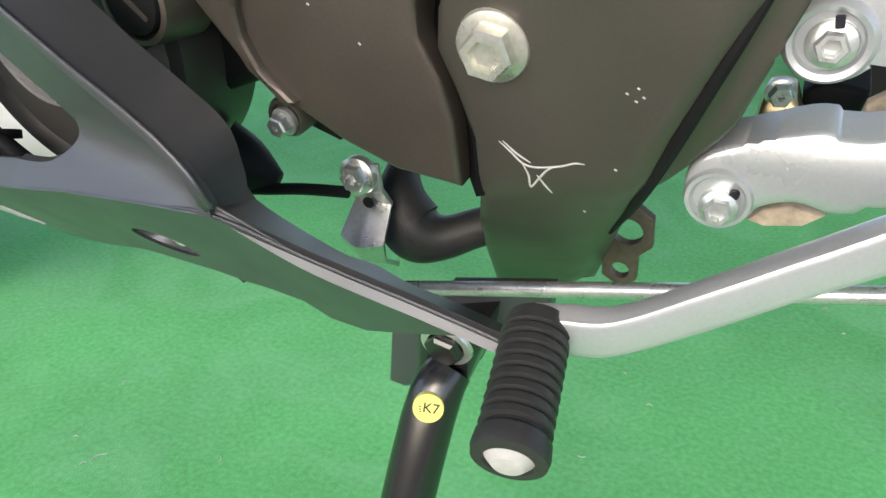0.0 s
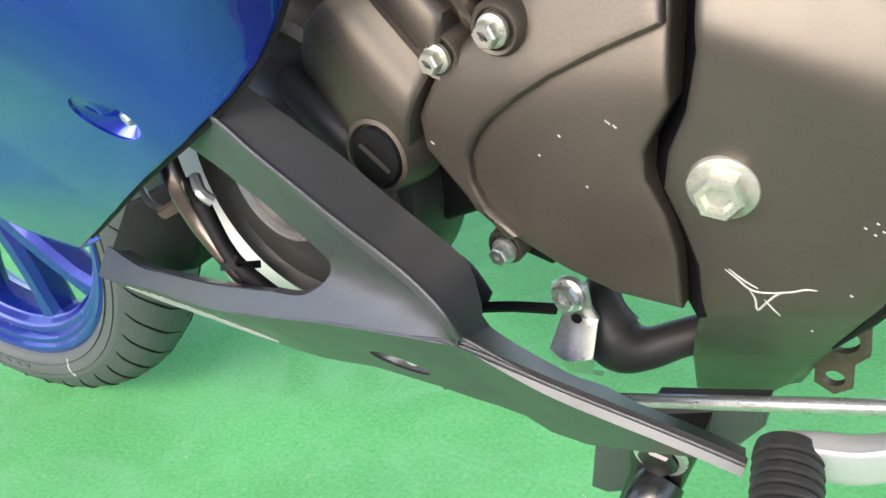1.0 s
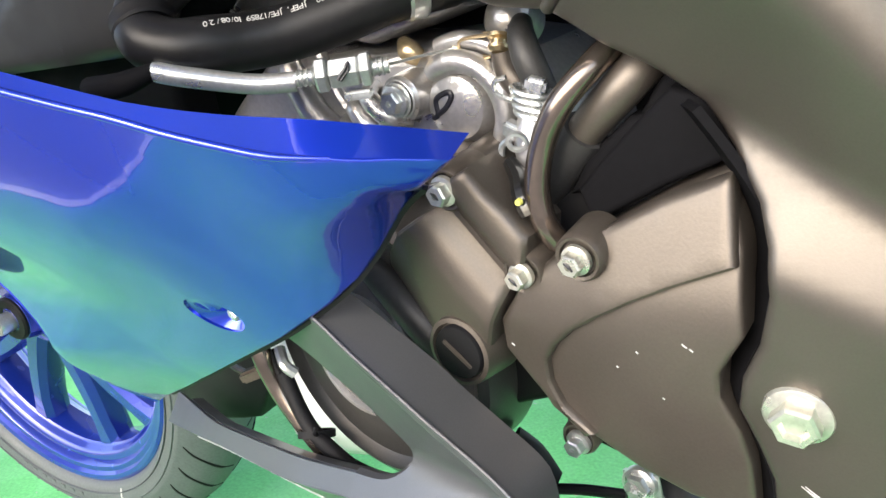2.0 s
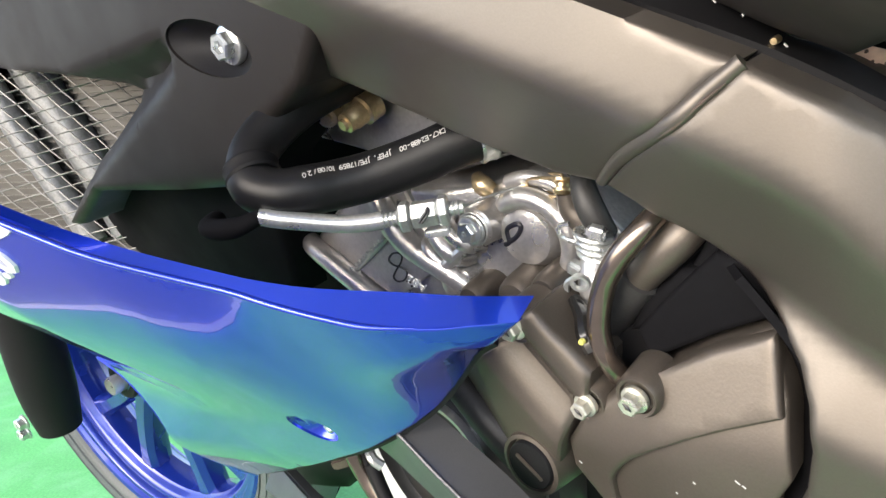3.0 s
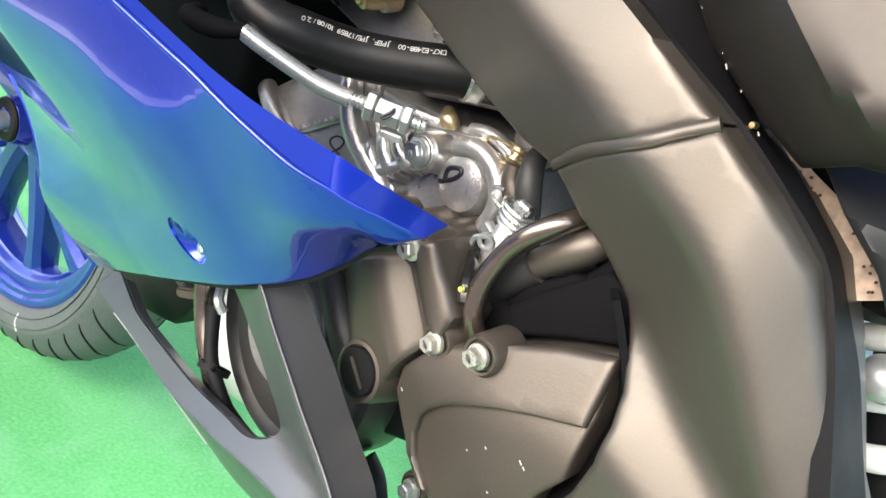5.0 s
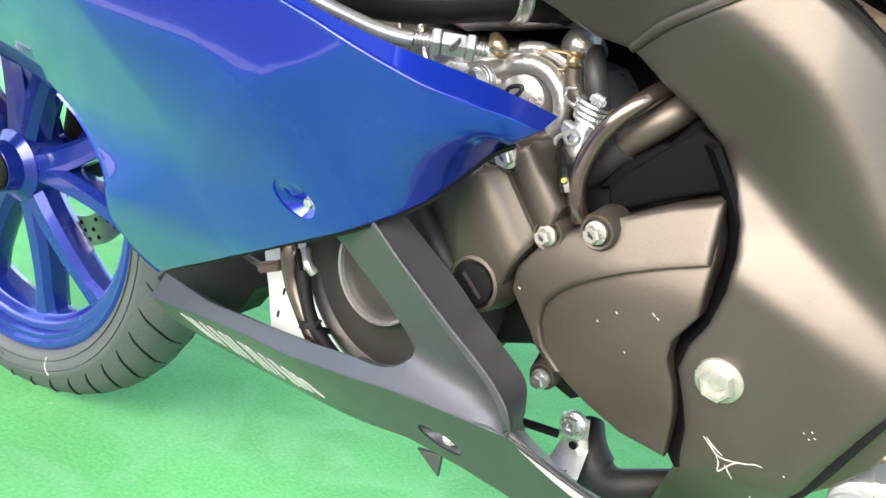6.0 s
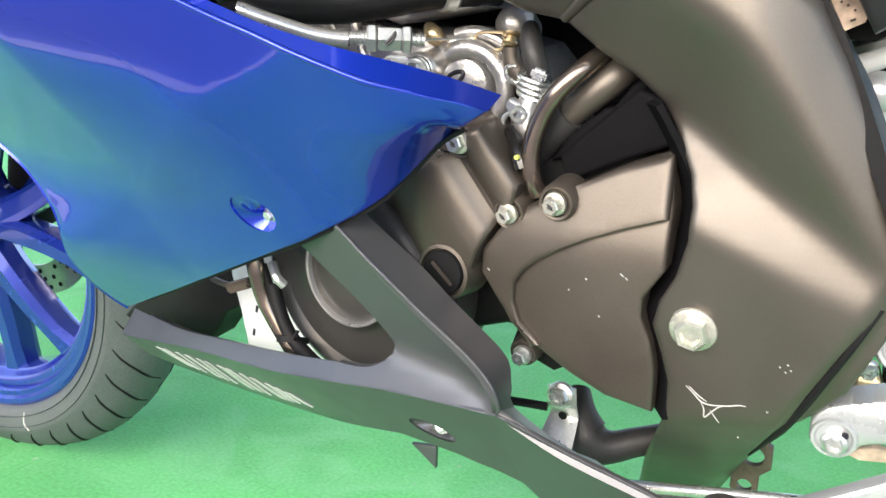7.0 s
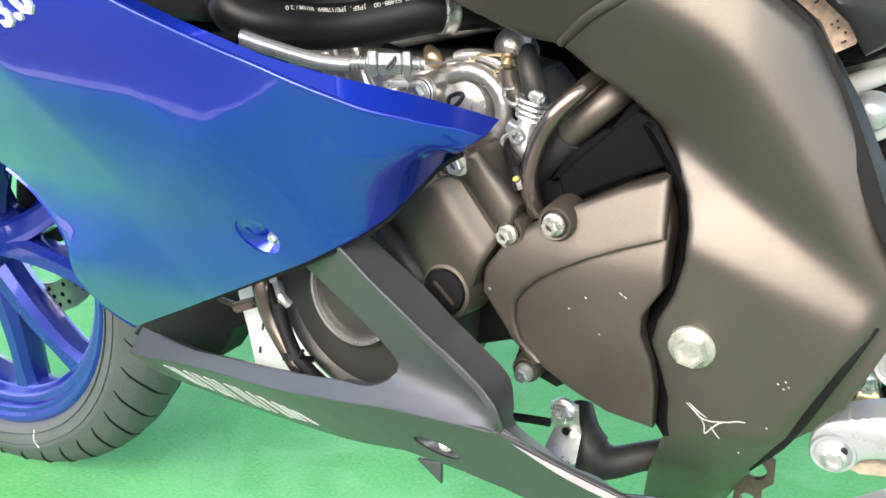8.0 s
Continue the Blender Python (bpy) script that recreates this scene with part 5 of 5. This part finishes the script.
part("bracket_boss", lathe([(0, 0.002), (0.0072, 0.002), (0.0082, -0.0006), (0.0096, -0.0012), (0.0108, 0.0), (0.0115, 0.003)], 40, m=at(0.0835, -0.0872, 0.421)), SILVER, lever)
part("bracket_bolt", flange_bolt(at(0.0842, -0.0862, 0.4205, -6, 0, 5), 0.0062, 0.0042, 0.0055, 0.6), ZINC, lever)
part("ink_mark", box((0.0022, 0.0006, 0.0034), at(0.0848, -0.0888, 0.4268, 0, 0, -8), 0.0002), MARK, lever)
clevis = [(0.0676, 0.3685), (0.069, 0.3761), (0.0699, 0.3814), (0.0721, 0.3837), (0.078, 0.384), (0.0808, 0.3798), (0.0838, 0.371), (0.0779, 0.3658), (0.0707, 0.3658)]
part("brass_linkage", shell(clevis, lambda u, w: -0.04 + 0.5 * relu(w - 0.376), 0.012, 0.002, (), 0.003, 2), GOLD, lever, "yellow zinc linkage joint", smooth=50)
part("linkage_bolt", cap_bolt(at(0.0745, -0.036, 0.3835, 0, 10), 0.004, 0.005), ZINC, lever)
part("linkage_ball", lathe([(0, -0.006), (0.004, -0.0055), (0.0062, -0.003), (0.007, 0.0), (0.0075, 0.006)], 24, m=at(0.0755, -0.044, 0.3672)), GOLD, lever)
part("linkage_boot", lathe([(0.0062, -0.004), (0.0088, -0.003), (0.0092, 0.001), (0.0088, 0.006)], 24, m=at(0.0745, -0.042, 0.3665)), RUBBER, lever)
swing = [(0.0811, 0.3812), (0.0888, 0.3851), (0.1006, 0.3836), (0.1001, 0.3786), (0.0982, 0.3691), (0.0947, 0.3653), (0.0861, 0.3651), (0.0836, 0.3733)]
part("swingarm_end", shell(swing, flat(-0.03), 0.05, 0.004, (), 0, 2), BLACK, lever)
part("heel_plate", shell([(0.0722, 0.3411), (0.0769, 0.3464), (0.0852, 0.3495), (0.096, 0.3475), (0.0901, 0.3422), (0.078, 0.3395)], flat(-0.05), 0.004, 0.001, (), 0), TAN, lever, "tan heel plate behind the bracket")
part("heel_plate", shell([(0.0953, 0.3736), (0.0972, 0.3793), (0.0988, 0.3889), (0.1029, 0.3922), (0.13, 0.395), (0.13, 0.37)], flat(-0.05), 0.004, 0.001, (), 0), TAN, lever, "tan heel plate behind the bracket")

# side stand
stand = group_part("side_stand", bike, "black steel side stand with a yellow sticker")
part("stand_bracket", shell([(-0.0794, 0.2176), (-0.0728, 0.2554), (-0.0506, 0.2714), (-0.0406, 0.2894), (0.0067, 0.3014), (0.0056, 0.2889), (-0.0044, 0.2745), (-0.0228, 0.2734), (-0.0267, 0.2509), (-0.0554, 0.2247), (-0.07, 0.2166)], flat(-0.066), 0.01, 0.002, (), 0), GREY, stand, "grey bracket plate")
knuckle = [(-0.0474, 0.2789), (-0.0153, 0.291), (-0.0172, 0.2792), (-0.0252, 0.2558), (-0.033, 0.236), (-0.0515, 0.232), (-0.0547, 0.2401), (-0.0499, 0.2573)]
part("stand_knuckle", shell(knuckle, lambda u, w: -0.085 - 0.25 * relu(0.258 - w), 0.024, 0.004, (), 0.006), GLOSS_BLACK, stand, "forged black knuckle", smooth=60)
part("stand_pivot", lathe([(0, -0.0045), (0.0072, -0.0045), (0.0086, -0.0032), (0.0088, 0.001), (0.0112, 0.0015), (0.0116, 0.004), (0, 0.004)], sides=6, m=at(-0.0325, -0.0865, 0.2775, 8, 0, 12)), GLOSS_BLACK, stand, "dark steel pivot bolt")
part("pivot_washer", lathe([(0.0085, -0.001), (0.0114, -0.001), (0.012, 0.001), (0.0085, 0.001)], 36, m=at(-0.0325, -0.0858, 0.2775, 8, 0)), ZINC, stand, "worn bright washer")
LEG = [(-0.033, -0.084, 0.262), (-0.0375, -0.1, 0.245), (-0.0475, -0.15, 0.155), (-0.06, -0.205, 0.046)]
part("stand_leg", tube(LEG, [0.0105, 0.012, 0.012, 0.012], 28, 4), GLOSS_BLACK, stand, "black tubular stand leg")
part("stand_foot", box((0.05, 0.035, 0.006), at(-0.06, -0.208, 0.041, -10, 0), 0.002), BLACK, stand)
lm = Matrix.Translation((-0.0335, -0.1052, 0.2585)) @ Vector((0.37, -0.83, 0.42)).to_track_quat("-Y", "Z").to_matrix().to_4x4()
part("sticker", lathe([(0, -0.0005), (0.0064, -0.0005), (0.0066, -0.0002), (0.0066, 0.0024)], 28, m=lm), YELLOW, stand, "round yellow inspection sticker")
bm = letters("K7", 0.0062, lm @ at(0.0012, -0.0006, -0.0002, 0, 0, 12), depth=0.0001, bold=0.00006)
for z in (-0.0012, 0.0, 0.0012):
    box((0.0009, 0.0002, 0.0005), lm @ at(-0.0034, -0.0006, z, 0, 0, 20), 0, bm)
part("sticker_print", bm, MARK, stand)

# rear shock and side cover behind the frame
shock = group_part("rear_shock", bike, "rear shock with a white coil spring")
base, tip = Vector((0.082, 0.0, 0.455)), Vector((0.052, 0.0, 0.545))
ax = (tip - base).normalized()
sx = Vector((0, 1, 0))
sy = ax.cross(sx)
bm = tube([base + ax * (0.098 * i / 60) + 0.019 * (math.cos(i * 0.42 + 0.6) * sx + math.sin(i * 0.42 + 0.6) * sy) for i in range(60)], 0.0056, 14, 2)
part("coil_spring", bm, WHITE, shock, "white painted coil spring")
part("damper", tube([tuple(base), tuple((base + tip) / 2), tuple(tip)], 0.013, 20, 3), BLACK, shock)
part("reservoir_cap", lathe([(0, -0.0095), (0.004, -0.0088), (0.0078, -0.0055), (0.0095, 0), (0.0088, 0.004), (0.006, 0.012), (0, 0.012)], 28, m=at(0.057, -0.032, 0.5195, 0, -20)), SILVER, shock, "pale rounded reservoir cap")
part("spring_seat", lathe([(0, -0.004), (0.028, -0.004), (0.029, 0), (0.028, 0.004), (0, 0.004)], 36, m=Matrix.Translation(tip + ax * 0.006) @ ax.to_track_quat("Y", "Z").to_matrix().to_4x4()), ZINC, shock)
part("adjuster_ring", lathe([(0, -0.003), (0.026, -0.003), (0.027, 0), (0.026, 0.003), (0, 0.003)], 36, m=Matrix.Translation(tip - ax * 0.004) @ ax.to_track_quat("Y", "Z").to_matrix().to_4x4()), STEEL, shock)
flap_l = [(-0.016, 0.592), (-0.002, 0.584), (0.011, 0.573), (0.022, 0.563), (0.03, 0.554), (0.0375, 0.546)]
flap_r = [(-0.011, 0.5945), (0.008, 0.5832), (0.031, 0.5725), (0.0425, 0.5635), (0.048, 0.557), (0.0475, 0.551)]
part("dust_flap", ribbon([[(u, -0.056 + 0.0012 * math.sin(40 * i), w) for i, (u, w) in enumerate(flap_l)], [(u, -0.054, w) for u, w in flap_r]], 0.005), TAN, shock, "tan speckled rubber flap")

rnd = random.Random(3)
for _ in range(16):
    i = rnd.randrange(5)
    f, g = rnd.random(), rnd.uniform(0.25, 0.85)
    p = Vector((*flap_l[i], 0)).lerp(Vector((*flap_l[i + 1], 0)), f).lerp(Vector((*flap_r[i], 0)).lerp(Vector((*flap_r[i + 1], 0)), f), g)
    part("mud_speck", lathe([(0, -0.0006), (rnd.uniform(0.0002, 0.0005), -0.0003), (0.0006, 0.001)], 8, m=at(p.x, -0.0565, p.y)), RUST, shock)


def side_v(u, w):
    dr = -smax(smax(-0.677 * (u + 0.0017) - 0.735 * (w - 0.6323), -0.492 * (u - 0.0172) - 0.87 * (w - 0.6149), 0.003), 0.605 - w, 0.003)
    return min(-0.14 + 0.25 * smax(dr, 0, 0.002) + 1.7 * smax(-dr, 0, 0.002), -0.078)


side = group_part("side_cover", bike, "dark satin side cover")
part("cover_skin", shell([(-0.075, 0.66), (-0.043, 0.625), (-0.036, 0.613), (-0.011, 0.5985), (0.014, 0.586), (0.033, 0.594), (0.08, 0.6), (0.2, 0.61), (0.2, 0.72), (-0.04, 0.75)], side_v, 0.02, 0.004, (), 0.004, turn=47.4), PANEL, side)
part("lower_panel", shell([(0.012, 0.588), (0.035, 0.598), (0.1, 0.603), (0.2, 0.612), (0.2, 0.56), (0.06, 0.5515), (0.052, 0.5465), (0.044, 0.5605), (0.034, 0.5705)], lambda u, w: -0.078 + 0.9 * relu(w - 0.573) + 0.6 * relu(0.573 - w), 0.01, 0.003, (), 0.008), GREY, side, "grey lower side panel")
strip_a = [(-0.14, 0.6655), (-0.075, 0.6305), (-0.0425, 0.6125), (-0.0085, 0.5935), (0.015, 0.5775), (0.0345, 0.5615), (0.0475, 0.539), (0.0595, 0.514), (0.0695, 0.4915), (0.08, 0.475)]
strip_b = [(-0.12, 0.672), (-0.058, 0.64), (-0.034, 0.617), (-0.009, 0.593), (0.003, 0.5865), (0.016, 0.5765), (0.0315, 0.563), (0.04, 0.55), (0.053, 0.53), (0.064, 0.508), (0.076, 0.485)]
part("edge_strip", ribbon([[(u, -0.0925 - 0.018 * relu(u - 0.04) / 0.04, w) for u, w in strip_a], [(u, -0.071, w) for u, w in strip_b]], 0.006), BLACK, side, "black rubber edge strip")
rnd = random.Random(9)
for u, w in ((-0.05, 0.629), (-0.043, 0.622), (-0.03, 0.61), (-0.027, 0.606), (-0.019, 0.6), (-0.008, 0.589)):
    part("paint_fleck", box((0.0022 * rnd.uniform(0.4, 1), 0.0005, 0.0005), at(u + 0.004, -0.0855, w + 0.002, 0, 0, 55), 0), CHALK, side)
# black sheet added behind the flap, so that the gap looks shaded
part("gap_shade", shell([(-0.03, 0.62), (0.03, 0.61), (0.08, 0.6), (0.075, 0.556), (0.052, 0.542), (0.036, 0.543), (0.0, 0.57)], flat(-0.04), 0.01, 0.001, (), 0), BLACK, side)
part("cover_screw", lathe([(0, -0.002), (0.001, -0.002), (0.0013, -0.001), (0.0013, 0.002), (0, 0.002)], 12, m=at(-0.0063, -0.0865, 0.5931)), GOLD, side)

# fuel tank shape above the frame, out of view, added for reflections and shade
tank = group_part("unseen_fuel_tank", bike, "unseen blue fuel tank shape, added for reflections and shade")
part("tank_shell", shell([(-0.5, 0.83), (-0.44, 0.95), (-0.3, 1.03), (-0.16, 1.02), (-0.02, 0.93), (0.04, 0.83), (-0.08, 0.77), (-0.32, 0.79)], lambda u, w: -0.19 + 2.0 * (w - 0.84) ** 2, 0.38, 0.03, (), 0.03), BLUE, tank, smooth=50)

# radiator
rad = group_part("radiator", bike, "black radiator guard with rows of small slots")
rm = pose(-0.64, -0.05, 0.62, -8, 12, 38)
part("core", box((0.36, 0.03, 0.3), rm @ pose(0, 0.055, 0), 0.003), DARK_CASE, rad, "dark radiator core")
bm = bmesh.new()
for i in range(46):
    box((0.36, 0.004, 0.0018), rm @ pose(0, 0.039, -0.145 + 0.0064 * i), 0, bm)
part("core_fin", bm, DARK_CASE, rad)["kind"] = "stuff"
part("side_tank", tube([rm @ Vector(q) for q in ((-0.06, 0.036, 0.095), (-0.0417, 0.035, 0.0606), (-0.0181, 0.035, 0.0177), (0.0035, 0.035, -0.0205), (0.025, 0.035, -0.0647), (0.04, 0.035, -0.1))], 0.018, 20, 5), DULL, rad, "pale aluminium radiator tank")
part("coolant_pipe", tube([rm @ Vector(q) for q in ((-0.1, 0.03, 0.1), (-0.0885, 0.028, 0.072), (-0.0573, 0.028, 0.0024), (-0.0381, 0.028, -0.0305), (-0.0116, 0.028, -0.0777), (0.0055, 0.028, -0.1088))], 0.012, 18, 5), DULL, rad, "bright coolant pipe")
EA, EB = Vector((0.0147, 0, 0.0033)), Vector((0.0102, 0, -0.0097))
for along, across, sign in ((EA, EB, 1), (EB, EA, -1)):
    for j in range(-30, 31):
        line_ = []
        for i in range(-30, 31):
            q = Vector((-0.0793, 0, -0.0216)) + across * j + along * i
            if abs(q.x) < 0.19 and abs(q.z) < 0.155:
                line_.append(rm @ (q + Vector((0, sign * (0.0007 if (i + j) % 2 else -0.0007), 0))))
        if len(line_) > 2:
            part("guard_wire", tube(line_, 0.00075, 5, 1), WIRE, rad)

# ---- things round the motorcycle ----
sign = new("wall_sign")
tagged(sign, "white standing board with a blue printed label", "sign")
part("board", box((1.3, 0.03, 0.95), pose(0.66, 1.77, 0.475), 0.004), WHITE, sign)
part("label_print", box((0.14, 0.002, 0.036), pose(-0.008, 1.753, 0.622), 0), SIGN_BLUE, sign)
part("label_letters", letters("ES", 0.032, pose(0.041, 1.7505, 0.6215)), DECAL, sign)
crate = new("floor_box")
tagged(crate, "black box standing on the carpet behind the motorcycle", "box")
part("body", box((0.5, 0.3, 0.5), pose(0.36, 1.45, 0.251), 0.01), BLACK, crate)
